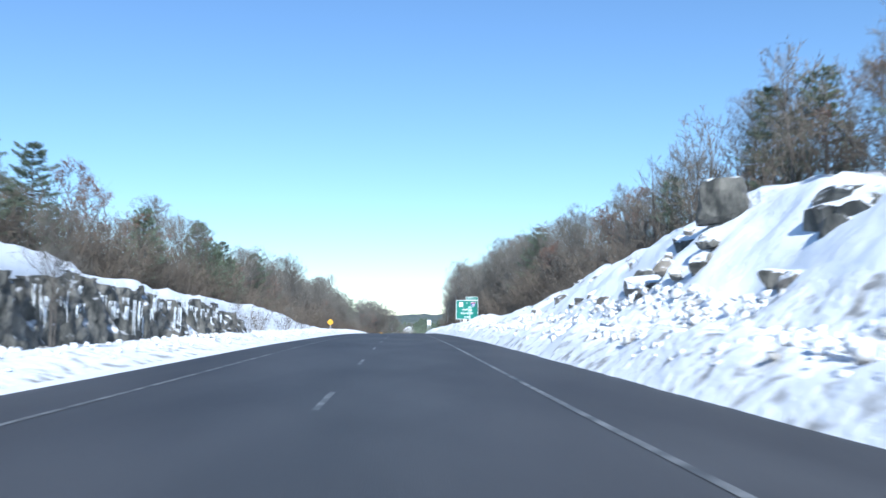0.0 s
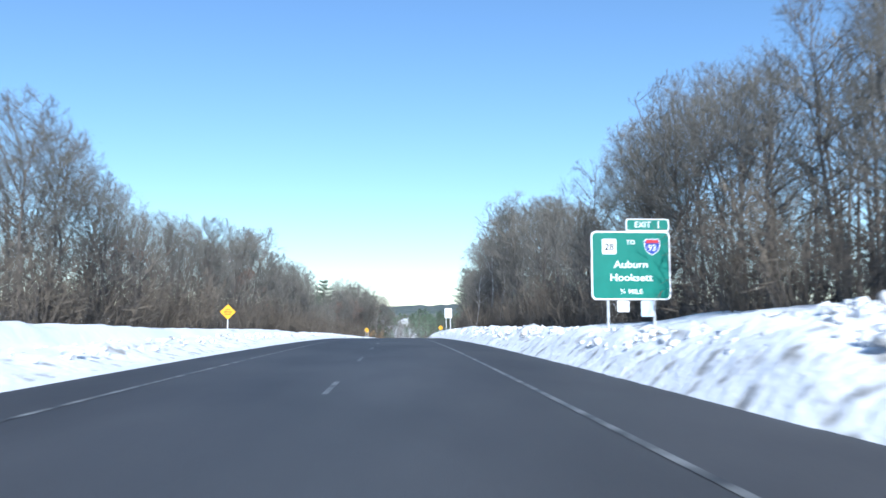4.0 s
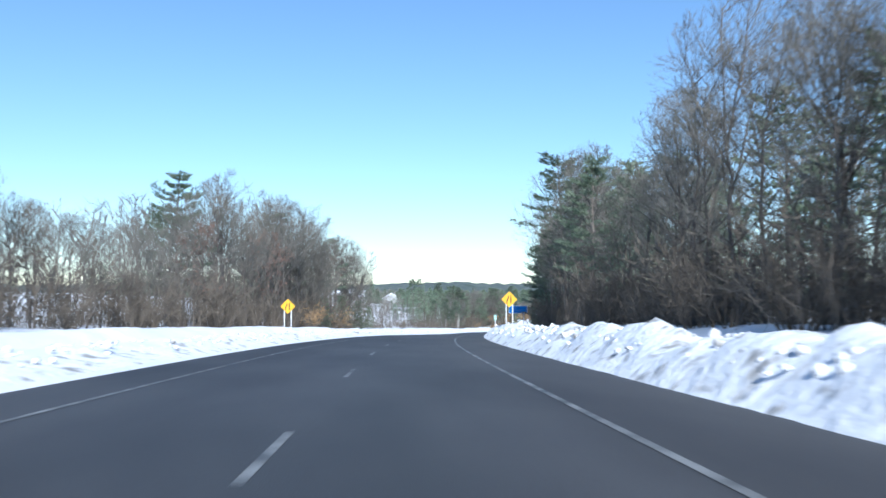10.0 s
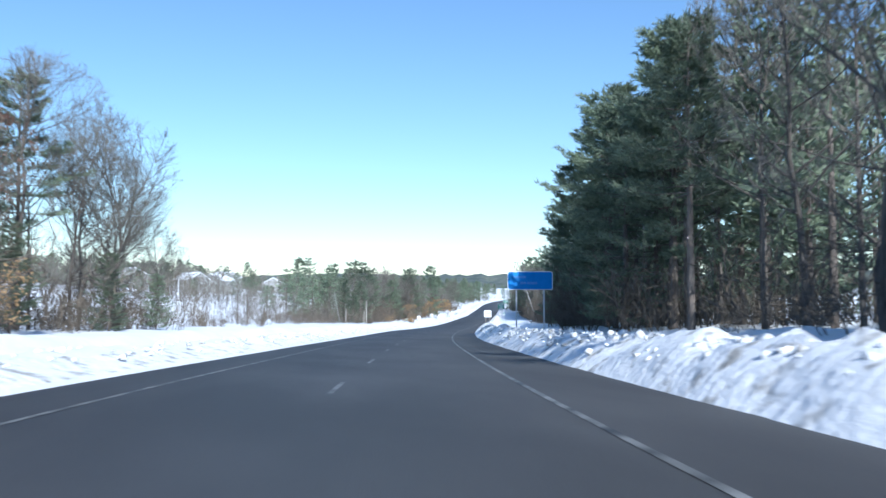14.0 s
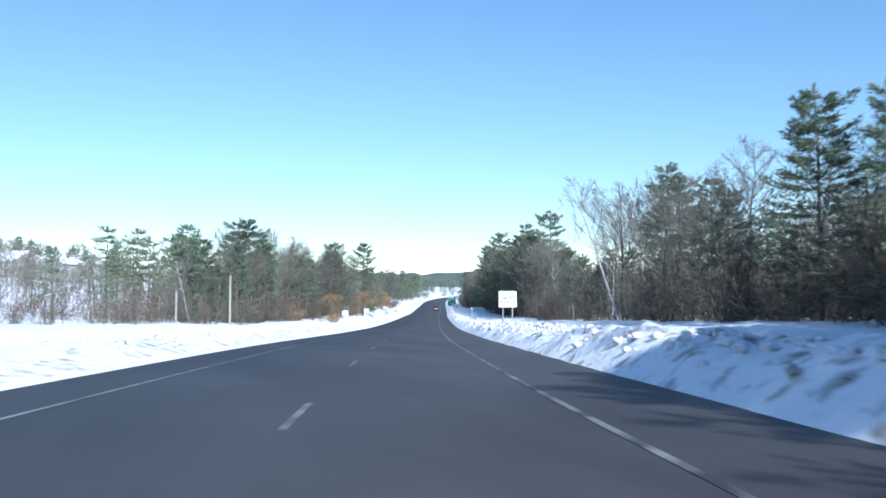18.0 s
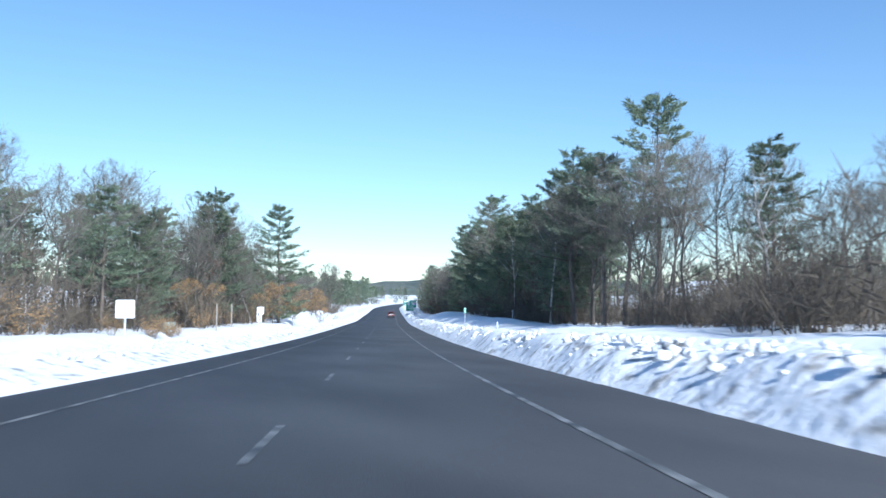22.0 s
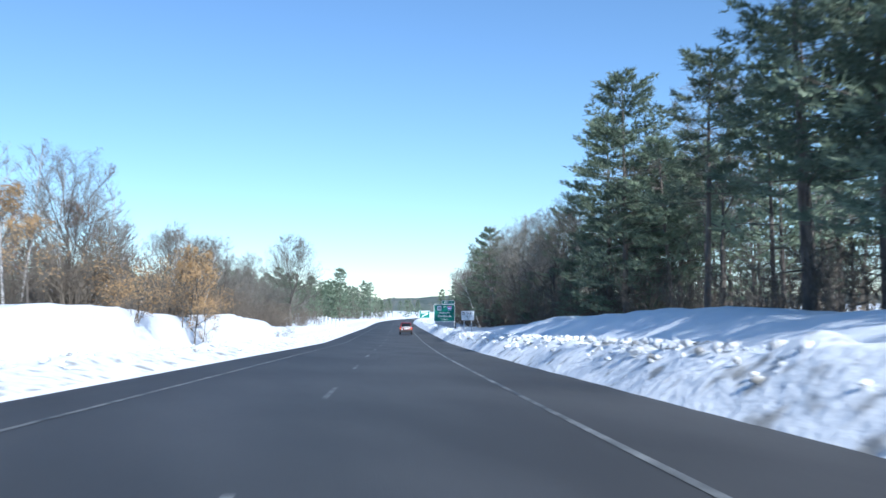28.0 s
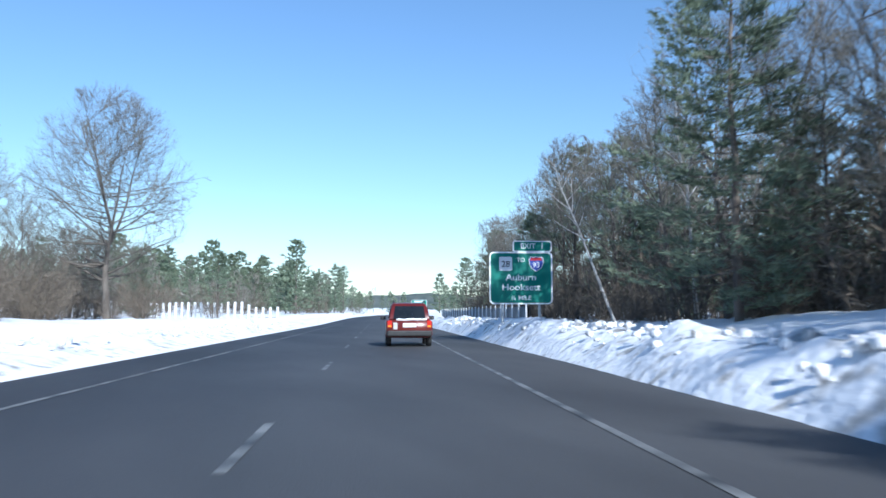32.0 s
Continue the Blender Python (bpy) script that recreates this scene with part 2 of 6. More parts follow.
def fbm(x, y, seed=0, n=4):
    v, a = 0, 1.0
    for i in range(n):
        v = v + a * vnoise(x * 2 ** i, y * 2 ** i, seed + i)
        a *= 0.5
    return v


# height of the right-hand slope's brow and of the left-hand rock cut along the road
BROW_S = np.array([-200, -20, 15, 22, 27, 31.5, 33.5, 38, 46, 56, 66, 76, 90, 100, 112, 135, 160, 600, 622, 640, 660, 690, 715, 900])
BROW_R = np.array([4.5, 4.5, 4.5, 4.8, 5.9, 7.0, 5.7, 5.7, 5.0, 4.4, 3.8, 2.9, 2.5, 2.4, 1.9, 1.1, 0.7, 0.7, 1.5, 1.7, 1.8, 1.2, 0.6, 0.6])
CUT_S = np.array([-200, 0, 40, 50, 60, 70, 85, 100, 120, 150, 600, 623, 630, 648, 660, 667, 682, 693, 720, 900])
CUT_L = np.array([3.8, 3.8, 3.6, 3.3, 3.0, 2.9, 2.8, 2.2, 1.1, 0.6, 0.5, 1.3, 2.2, 2.1, 1.6, 2.3, 2.0, 0.9, 0.6, 0.6])
# snowdrifts on the right: their height along the road
DRIFT_S = np.array([88, 96, 108, 120, 552, 563, 600, 612, 628, 646, 662, 680])
DRIFT_R = np.array([0, 1.0, 0.9, 0, 0, 0.8, 1.0, 0.5, 0.7, 0.4, 0.35, 0])


def ground_height(s, u):
    """Height of the snow over the road, with no small lumps."""
    r, l = np.interp(s, BROW_S, BROW_R), np.interp(s, CUT_S, CUT_L)
    right = r * smooth(6.6, 14.5, u) ** 0.85 + 0.02 * np.clip(u - 15, 0, 60)
    right = right + np.interp(s, DRIFT_S, DRIFT_R, 0, 0) * np.exp(-((u - np.where(s < 200, 9.2, 11.0)) / np.where(s < 200, 1.7, 2.6)) ** 2)
    bank_r = 0.85 * np.exp(-((u - 6.4) / 1.15) ** 2) + 0.30 * smooth(6.0, 8.5, u)
    left = l * smooth(-13.2, -14.4, u) + 0.03 * np.clip(-u - 30, 0, 130)
    left_far = (1.6 * smooth(-24, -60, u) + 5.4 * smooth(-45, -100, u) * smooth(760, 640, s)) * smooth(400, 470, s)
    bank_l = 0.42 * np.exp(-((u + 8.6) / 1.3) ** 2) + 0.25 * smooth(-8, -10, u)
    return np.where(u > 0, right + bank_r, left + left_far + bank_l) - 0.4 * smooth(5.95, 5.6, np.abs(u + 1.05))


def at(s, u, h=0.0, turn=0.0, scale=1.0):
    """A pose on the road's line: h metres above the road; turn in degrees from the road's direction."""
    x, y, z = road_xy(s, u)
    yaw = -math.degrees(math.atan2(np.interp(s, LS, _dir[:, 0]), np.interp(s, LS, _dir[:, 1])))
    return pose(float(x), float(y), float(z) + h, 0, 0, yaw + turn) @ Matrix.Scale(scale, 4)


def on_ground(s, u, turn=0.0, scale=1.0, sink=0.05):
    return at(s, u, float(ground_height(np.float64(s), np.float64(u))) - sink, turn, scale)


# ---------------------------------------------------------------- mesh helpers
def tri_mesh(name, V, T, material, smooth_faces=False):
    me = bpy.data.meshes.new(name)
    V, T = np.asarray(V, np.float32), np.asarray(T, np.int32)
    me.vertices.add(len(V))
    me.vertices.foreach_set("co", V.ravel())
    me.loops.add(T.size)
    me.loops.foreach_set("vertex_index", T.ravel())
    me.polygons.add(len(T))
    me.polygons.foreach_set("loop_start", np.arange(0, T.size, 3, dtype=np.int32))
    if smooth_faces:
        me.polygons.foreach_set("use_smooth", np.ones(len(T), bool))
    me.update(calc_edges=True)
    me.materials.append(material)
    return me


class Geo:
    """Collects tubes, cones and blades as triangles."""

    def __init__(self):
        self.v, self.t, self.n = [], [], 0

    def add(self, V, T):
        self.v.append(np.asarray(V, float))
        self.t.append(np.asarray(T, int) + self.n)
        self.n += len(V)

    def tube(self, P, R, sides=5):
        P = np.asarray(P, float)
        d = np.gradient(P, axis=0)
        d /= np.linalg.norm(d, axis=1)[:, None] + 1e-9
        ref = np.where(np.abs(d[:, 2:3]) > 0.9, np.array([[1.0, 0, 0]]), np.array([[0, 0, 1.0]]))
        a = np.cross(d, ref)
        a /= np.linalg.norm(a, axis=1)[:, None] + 1e-9
        b = np.cross(d, a)
        w = np.arange(sides) * 2 * np.pi / sides
        V = P[:, None] + (a[:, None] * np.cos(w)[None, :, None] + b[:, None] * np.sin(w)[None, :, None]) * np.asarray(R)[:, None, None]
        n = len(P)
        T = []
        for i in range(n - 1):
            for j in range(sides):
                p, q = i * sides + j, i * sides + (j + 1) % sides
                T += [(p, q, q + sides), (p, q + sides, p + sides)]
        self.add(V.reshape(-1, 3), T)

    def cones(self, B, E, r):
        B, E = np.asarray(B, float), np.asarray(E, float)
        if not len(B):
            return
        d = E - B
        d /= np.linalg.norm(d, axis=1)[:, None] + 1e-9
        a = np.cross(d, np.array([0.31, 0.52, 0.79]))
        a /= np.linalg.norm(a, axis=1)[:, None] + 1e-9
        b = np.cross(d, a)
        r = np.broadcast_to(np.asarray(r, float), (len(B),))[:, None]
        V = np.stack([B + a * r, B + (-0.5 * a + 0.87 * b) * r, B + (-0.5 * a - 0.87 * b) * r, E], 1)
        k = np.arange(len(B))[:, None, None] * 4
        T = np.array([[0, 1, 3], [1, 2, 3], [2, 0, 3]])[None] + k
        self.add(V.reshape(-1, 3), T.reshape(-1, 3))

    def blades(self, B, D, N, w):
        """Slender leaves or twigs: one triangle each from B along D, width 2w across N."""
        B, D, N = (np.asarray(q, float) for q in (B, D, N))
        w = np.broadcast_to(np.asarray(w, float), (len(B),))[:, None]
        V = np.stack([B + N * w, B + D, B - N * w], 1)
        T = np.arange(len(B) * 3).reshape(-1, 3)
        self.add(V.reshape(-1, 3), T)

    def slivers(self, B, E, w, seed=1):
        B, E = np.asarray(B, float), np.asarray(E, float)
        g = np.random.default_rng(seed)
        self.blades(B, E - B, unit(np.cross(E - B, g.normal(0, 1, B.shape))), w)

    def arrays(self):
        return np.vstack(self.v), np.vstack(self.t)

    def mesh(self, name, material, smooth_faces=False):
        V, T = self.arrays()
        return tri_mesh(name, V, T, material, smooth_faces)


def unit(v):
    return v / (np.linalg.norm(v, axis=-1, keepdims=True) + 1e-9)


# ---------------------------------------------------------------- ground, road, horizon
def graded(a, b, fine_a, fine_b, step, grow=1.18):
    """Grid lines from a to b, fine between fine_a and fine_b, growing wider outside."""
    mid = list(np.arange(fine_a, fine_b + 1e-6, step))
    lo, d = [fine_a], step
    while lo[-1] > a:
        d *= grow
        lo.append(lo[-1] - d)
    hi, d = [fine_b], step
    while hi[-1] < b:
        d *= grow
        hi.append(hi[-1] + d)
    return np.array(lo[:0:-1] + mid + hi[1:])


def build_ground():
    S = graded(-390, 2250, -4, 745, 0.66, 1.07)
    U = np.concatenate([graded(-1500, -7.0, -16, -7.0, 0.4, 1.22)[:-1], np.array([-7.0, -6.6, 0, 4.2, 4.7]),
                        graded(4.9, 640, 4.9, 15.0, 0.4, 1.22)[1:]])
    U = np.unique(np.round(U, 3))
    s, u = np.meshgrid(S, U, indexing="ij")
    x, y, z = road_xy(s, u)
    h = ground_height(s, u)
    off = np.maximum(u - 4.9, -7.2 - u)
    near = smooth(0.0, 0.5, off)
    lump = np.exp(-((u - 6.4) / 1.5) ** 2) * 1.0 + np.exp(-((u + 8.6) / 1.5) ** 2) * 0.5
    h = h + near * lump * (0.24 * fbm(s * 0.45, u * 0.6, 3, 3) + 0.24 * np.abs(fbm(s * 0.9, u * 1.2, 9, 2)) - 0.06)
    h = h + smooth(1.5, 5, off) * (0.14 * fbm(s * 0.16, u * 0.22, 5, 4) + 0.05 * fbm(s * 0.9, u * 0.9, 6, 2))
    rough = smooth(128, 112, s) * np.exp(-((u - 7.8) / 1.9) ** 2) * near
    h = h + rough * (0.30 * np.abs(fbm(s * 0.8, u * 1.0, 51, 3)) + 0.16 * fbm(s * 1.7, u * 1.9, 52, 2) - 0.05)
    cut = smooth(130, 60, s)
    slope = cut * smooth(7.6, 9.5, u) + cut * smooth(-12.9, -14.5, u) * 0.6
    h = h + slope * (0.55 * fbm(s * 0.13, u * 0.2, 12, 4) - 0.30 * np.abs(fbm(s * 0.34, u * 0.42, 13, 3)) + 0.09 * fbm(s * 1.1, u * 1.2, 14, 2))
    h = h + smooth(60, 400, np.abs(u)) * 8.0 * fbm(s * 0.006, u * 0.006, 20, 3)
    V = np.stack([x, y, z + h], -1).reshape(-1, 3)
    m = len(U)
    i, j = np.meshgrid(np.arange(len(S) - 1), np.arange(m - 1), indexing="ij")
    p = (i * m + j).ravel()
    T = np.concatenate([np.stack([p, p + 1, p + m + 1], 1), np.stack([p, p + m + 1, p + m], 1)])
    T = T[:, ::-1]
    me = tri_mesh("ground", V, T, SNOW, True)
    me.materials.append(DIRTY_SNOW)
    uu = u[:-1, :-1].ravel()
    ss = s[:-1, :-1].ravel()
    ix = (((uu > 4.6) & (uu < np.where(ss < 118, 9.0, 7.4))) | ((uu < -7.0) & (uu > -8.8))).astype(np.int32)
    me.polygons.foreach_set("material_index", np.concatenate([ix, ix]))
    ob = new("ground", me)
    tagged(ob, "rolling snow-covered ground with ploughed banks along the road", "snow", kind="structure")


build_ground()


def strip(s0, s1, u0, u1, h, step, name, material, thick=0.0):
    S = np.arange(s0, s1 + 1e-6, step)
    V, T = [], []
    rows = [(u0, h), (u1, h)] if not thick else [(u0, h - thick), (u0, h), (u1, h), (u1, h - thick)]
    m = len(rows)
    for u, z0 in rows:
        x, y, z = road_xy(S, np.full_like(S, u))
        V.append(np.stack([x, y, z + z0], 1))
    V = np.stack(V, 1).reshape(-1, 3)
    for i in range(len(S) - 1):
        for j in range(m - 1):
            p = i * m + j
            T += [(p, p + m + 1, p + 1), (p, p + m, p + m + 1)]
    return tri_mesh(name, V, T, material)


road = tagged(new("road", strip(-390, 2200, -7.0, 4.9, 0.0, 5.0, "road", ASPHALT, 0.3)),
              "dark grey two-lane asphalt carriageway with salt-worn paint", "road", kind="structure")


def child(name, me, parent, label=""):
    ob = new(name, me)
    ob.parent = parent
    if label:
        ob["label"] = label
    return ob


child("edge_line", strip(-100, 1200, 2.45, 2.57, 0.006, 5.0, "edge_line", PAINT_WHITE), road, "worn white edge line")
child("edge_line", strip(-100, 1200, -5.0, -4.88, 0.006, 5.0, "edge_line", PAINT_WHITE), road, "worn yellowish white edge line")
for q in range(-4, 80):
    child("lane_dash", strip(q * 12.2, q * 12.2 + 3.05, -1.30, -1.19, 0.006, 1.525, "lane_dash", PAINT_WHITE), road)


def build_ridge():
    """Wooded hills on the horizon."""
    n, rows = 720, 14
    V, T = [], []
    for k in range(n):
        a = k * 2 * np.pi / n
        top = 78 + 16 * fbm(np.array(k * 0.035), np.array(1.0), 31, 3) + 6 * vnoise(np.array(k * 2.7), np.array(4.0), 7)
        for r in range(rows):
            w = r / (rows - 1)
            rad = 2350 + 650 * w + 30 * vnoise(np.array(k * 0.6), np.array(r * 1.0), 8)
            hh = -32 + (top + 24) * math.sin(w * math.pi / 2) ** 0.8 + 2.5 * vnoise(np.array(k * 1.7), np.array(r * 2.3), 3)
            V.append((60 + rad * math.cos(a), 350 + rad * math.sin(a), float(hh)))
    for k in range(n):
        for r in range(rows - 1):
            p, q = k * rows + r, ((k + 1) % n) * rows + r
            T += [(p, q, q + 1), (p, q + 1, p + 1)]
    tagged(new("backdrop", tri_mesh("backdrop", V, T, FAR_WOOD)), "low wooded hills along the horizon", "hills", kind="structure")


build_ridge()


# ---------------------------------------------------------------- trees: shapes
def reach(p, d, c, r):
    """How far it is from the points p along the unit ways d to the skin of an ellipsoid."""
    q, e = (p - c) / r, d / r
    a, b = (e * e).sum(-1), (q * e).sum(-1)
    return np.maximum((-b + np.sqrt(np.maximum(b * b - a * ((q * q).sum(-1) - 1), 0))) / a, 0.05 * r[2])


def spawn(g, B, E, n, t0, spray, lift, share, low, c, r, over=1.0):
    """n twigs from each piece B to E, which end inside the crown's outline."""
    B, E = np.repeat(B, n, 0), np.repeat(E, n, 0)
    m = len(B)
    L = np.linalg.norm(E - B, axis=1)
    P = B + (E - B) * (t0 + (1 - t0) * g.random(m) ** 0.8)[:, None]
    D = unit((E - B) / L[:, None] + g.normal(0, spray, (m, 3)) + np.array([0, 0, lift]))
    far = np.minimum(reach(P, D, c, r) * over, L * share) * g.uniform(low, 1.0, m)
    return P, P + D * far[:, None]


def bare_shape(seed, h=14.0, limbs=26, subs=7, tips=6, twigs=3, leaders=3, crown0=0.25, spread=0.32, lean=0.0, girth=0.0082, fork=0.35, thick=1.0, sides=5, rise=22.0):
    """A leafless tree: trunk, leaders and limbs inside a rounded crown; fine twigs. Two triangle soups."""
    g = np.random.default_rng(seed)
    wood, fine = Geo(), Geo()
    r = np.array([spread * h * g.uniform(0.9, 1.1), spread * h * g.uniform(0.9, 1.1), h * (1 - crown0) * 0.56])
    top = lean * h
    c = np.array([top * 0.7, 0, h * 1.0 - r[2]])
    nz = 8
    w = np.linspace(0, 1, nz)
    end = 0.9 if leaders == 0 else fork + 0.22
    bend = np.cumsum(g.normal(0, 0.010 * h, (nz, 2)), axis=0) * w[:, None]
    P = np.stack([bend[:, 0] + top * w * end, bend[:, 1], w * h * end], 1)
    R = girth * h * (1 - w * (0.55 if leaders else 0.9)) + 0.01
    few = slice(None) if sides > 4 else [0, 3, 7]
    wood.tube(P[few], R[few], sides + 1)
    stems = [(P, R)]
    a0 = g.uniform(0, 6.28)
    for k in range(leaders):
        f = fork + 0.22 * (k / max(1, leaders - 1)) if k else fork + 0.22
        base = np.array([np.interp(f * h, P[:, 2], P[:, i]) for i in range(3)])
        az, tilt = a0 + k * 6.28 / leaders + g.normal(0, 0.3), radians(g.uniform(8, 20) if k == 0 else g.uniform(20, 38))
        d = np.array([np.cos(az) * np.sin(tilt), np.sin(az) * np.sin(tilt), np.cos(tilt)])
        L = float(reach(base[None], d[None], c, r)[0]) * g.uniform(0.88, 0.97)
        v = np.linspace(0, 1, 6)
        Q = base + d * (L * v)[:, None] + np.array([0, 0, 0.10 * L]) * (v ** 2 - v)[:, None] + np.cumsum(g.normal(0, 0.018 * L, (6, 3)), axis=0) * v[:, None]
        Rq = np.interp(f * h, P[:, 2], R) * (0.8 if k == 0 else 0.62) * (1 - v) ** 0.85 + 0.012
        wood.tube(Q[::1 if sides > 4 else 5], Rq[::1 if sides > 4 else 5], sides)
        stems.append((Q, Rq))
    B1, E1 = [], []
    az = g.uniform(0, 6.28)
    for k in range(limbs):
        P_, R_ = stems[k % len(stems)] if leaders else stems[0]
        lo = max(crown0 * h * 0.95, P_[0, 2])
        zz = lo + (P_[-1, 2] - lo) * ((k + g.random()) / limbs if leaders == 0 or P_ is not P else g.random())
        base = np.array([np.interp(zz, P_[:, 2], P_[:, i]) for i in range(3)])
        rb = float(np.interp(zz, P_[:, 2], R_)) * 0.5
        az += 2.4 + g.normal(0, 0.35)
        el = radians(g.uniform(rise - 8, rise + 22)) + 0.45 * zz / h
        d = np.array([np.cos(az) * np.cos(el), np.sin(az) * np.cos(el), np.sin(el)])
        L = float(reach(base[None], d[None], c, r)[0]) * g.uniform(0.55, 1.12)
        v = np.linspace(0, 1, 4)
        Q = base + d * (L * v)[:, None] + np.array([0, 0, 0.10 * L]) * (v ** 2 - v)[:, None] + g.normal(0, 0.035 * L, (4, 3)) * v[:, None]
        wood.tube(Q if sides > 4 else Q[::3], (rb * (1 - v) ** 0.8 + 0.010) if sides > 4 else (rb * (1 - v) + 0.01)[::3], 3)
        B1 += [Q[1], Q[2]]
        E1 += [Q[2], Q[3]]
    for Q, _ in stems[1:]:
        B1 += [Q[3], Q[4]]
        E1 += [Q[4], Q[5]]
    B1, E1 = np.array(B1), np.array(E1)
    B1 = E1 - (E1 - B1) * 1.9
    B2, E2 = spawn(g, B1, E1, (subs + 1) // 2, 0.1, 0.55, 0.22, 0.85, 0.55, c, r)
    B3, E3 = spawn(g, B2, E2, tips, 0.12, 0.45, 0.15, 0.85, 0.45, c, r, 1.06)
    fine.slivers(B2, E2, 0.021 * thick, seed + 1)
    fine.slivers(B3, E3, 0.0125 * thick, seed)
    if twigs:
        B4, E4 = spawn(g, B3, E3, twigs, 0.15, 0.42, 0.12, 0.8, 0.4, c, r, 1.1)
        fine.slivers(B4, E4, 0.0088 * thick, seed + 2)
    return wood, fine


def leaf_soup(seed, shape_tips, n, size):
    g = np.random.default_rng(seed)
    out = Geo()
    i = g.integers(0, len(shape_tips), n)
    B = shape_tips[i] + g.normal(0, 0.12, (n, 3))
    D = unit(g.normal(0, 1, (n, 3)) + np.array([0, 0, -0.5])) * size * g.uniform(0.6, 1.3, (n, 1))
    N = unit(np.cross(D, g.normal(0, 1, (n, 3))))
    out.blades(B, D, N, size * 0.32)
    return out


def pine_shape(seed, h=16.0, lets=13, tufts=3, blades=5, crown0=0.2, width=0.22, open_=0.0, fat=0.036, long=0.42, step=1.25, boughs=True, ragged=0.38):
    """White pine: straight trunk, whorls of level boughs that carry flat fans of needle tufts, with gaps between the tiers."""
    g = np.random.default_rng(seed)
    wood, green = Geo(), Geo()
    w = np.linspace(0, 1, 8)
    P = np.stack([g.normal(0, 0.005 * h, 8) * w, g.normal(0, 0.005 * h, 8) * w, w * h * 0.98], 1)
    R = 0.0125 * h * (1 - w) ** 0.9 + 0.015
    wood.tube(P, R, 7 if boughs else 4)
    if boughs:
        for _ in range(int(26 * crown0)):                   # dead snags under the crown
            z, a, L = h * g.uniform(0.05, crown0 + 0.05), g.uniform(0, 6.28), h * g.uniform(0.03, 0.10)
            b = np.array([np.interp(z, P[:, 2], P[:, 0]), np.interp(z, P[:, 2], P[:, 1]), z])
            wood.tube([b, b + np.array([np.cos(a), np.sin(a), 0.1]) * L], [0.022, 0.006], 3)
    z = crown0 * h
    B, D = [], []
    swing = g.uniform(0, 6.28)
    while z < 0.965 * h:
        f = (z / h - crown0) / (1 - crown0)
        n = 6 if f > 0.12 else 5
        a0 = g.uniform(0, 6.28)
        tier = g.uniform(1 - ragged, 1 + ragged)
        for k in range(n):
            if g.random() < 0.08 + open_:
                continue
            a = a0 + k * 2 * np.pi / n + g.normal(0, 0.25)
            side_bias = 1 + 0.16 * np.cos(a - swing)
            L = h * width * tier * side_bias * g.uniform(0.7, 1.2) * (min(1, 0.62 + 1.7 * f) * (1 - f) ** 0.72 + 0.05)
            up = 0.02 + 0.55 * f ** 2
            out = np.array([np.cos(a), np.sin(a), 0])
            zb = min(z + g.normal(0, 0.012) * h, 0.965 * h)
            base = np.array([np.interp(zb, P[:, 2], P[:, 0]), np.interp(zb, P[:, 2], P[:, 1]), zb])
            v = np.linspace(0, 1, 5)
            Q = base + out * (L * v)[:, None] + np.array([0, 0, 1.0]) * (L * (up * v + 0.30 * (v ** 2.2 - 0.75 * v)))[:, None]
            if boughs:
                wood.tube(Q[[0, 2, 4]], (0.035 * (1 - v) * (1 - f * 0.6) + 0.008)[[0, 2, 4]], 3)
            m = max(3, int(lets * min(1.0, 0.35 + L / (0.16 * h))))
            t = 0.30 + 0.70 * (np.arange(m) + g.random(m)) / m
            c = np.stack([np.interp(t, v, Q[:, i]) for i in range(3)], 1)
            sg = np.where(np.arange(m) % 2 == 0, 1.0, -1.0) * g.uniform(0.5, 1.25, m)
            side = np.array([-out[1], out[0], 0])
            way = unit(out[None] + side[None] * sg[:, None] + np.array([0, 0, 1.0]) * g.uniform(0.0, 0.28, (m, 1)))
            l2 = L * 0.36 * (1.25 - t) * g.uniform(0.6, 1.2, m) + 0.014 * h
            k3 = np.repeat(np.arange(m), tufts)
            tt = np.tile(np.linspace(0.25, 1.0, tufts), m) * g.uniform(0.85, 1.1, m * tufts)
            p = c[k3] + way[k3] * (l2[k3] * tt)[:, None] + g.normal(0, 0.004 * h, (m * tufts, 3))
            kk = np.repeat(np.arange(m * tufts), blades)
            dd = unit(way[k3][kk] * 0.8 + g.normal(0, 0.5, (len(kk), 3)) * np.array([1, 1, 0.55]) + np.array([0, 0, 0.28]))
            B.append(p[kk] + g.normal(0, 0.0025 * h, (len(kk), 3)))
            D.append(dd * g.uniform(0.6, 1.15, (len(kk), 1)) * long * h / 16)
        z += h * step * g.uniform(0.030, 0.050)
    m = 10 * blades
    B.append(np.array([P[-1, 0], P[-1, 1], 0.93 * h]) + np.array([0, 0, 0.05 * h]) * g.random((m, 1)))
    D.append(unit(g.normal(0, 0.5, (m, 3)) + np.array([0, 0, 0.8])) * long * h / 16)
    B, D = np.concatenate(B), np.concatenate(D)
    green.blades(B, D, unit(np.cross(D, g.normal(0, 1, D.shape))), fat * h / 16)
    return wood, green


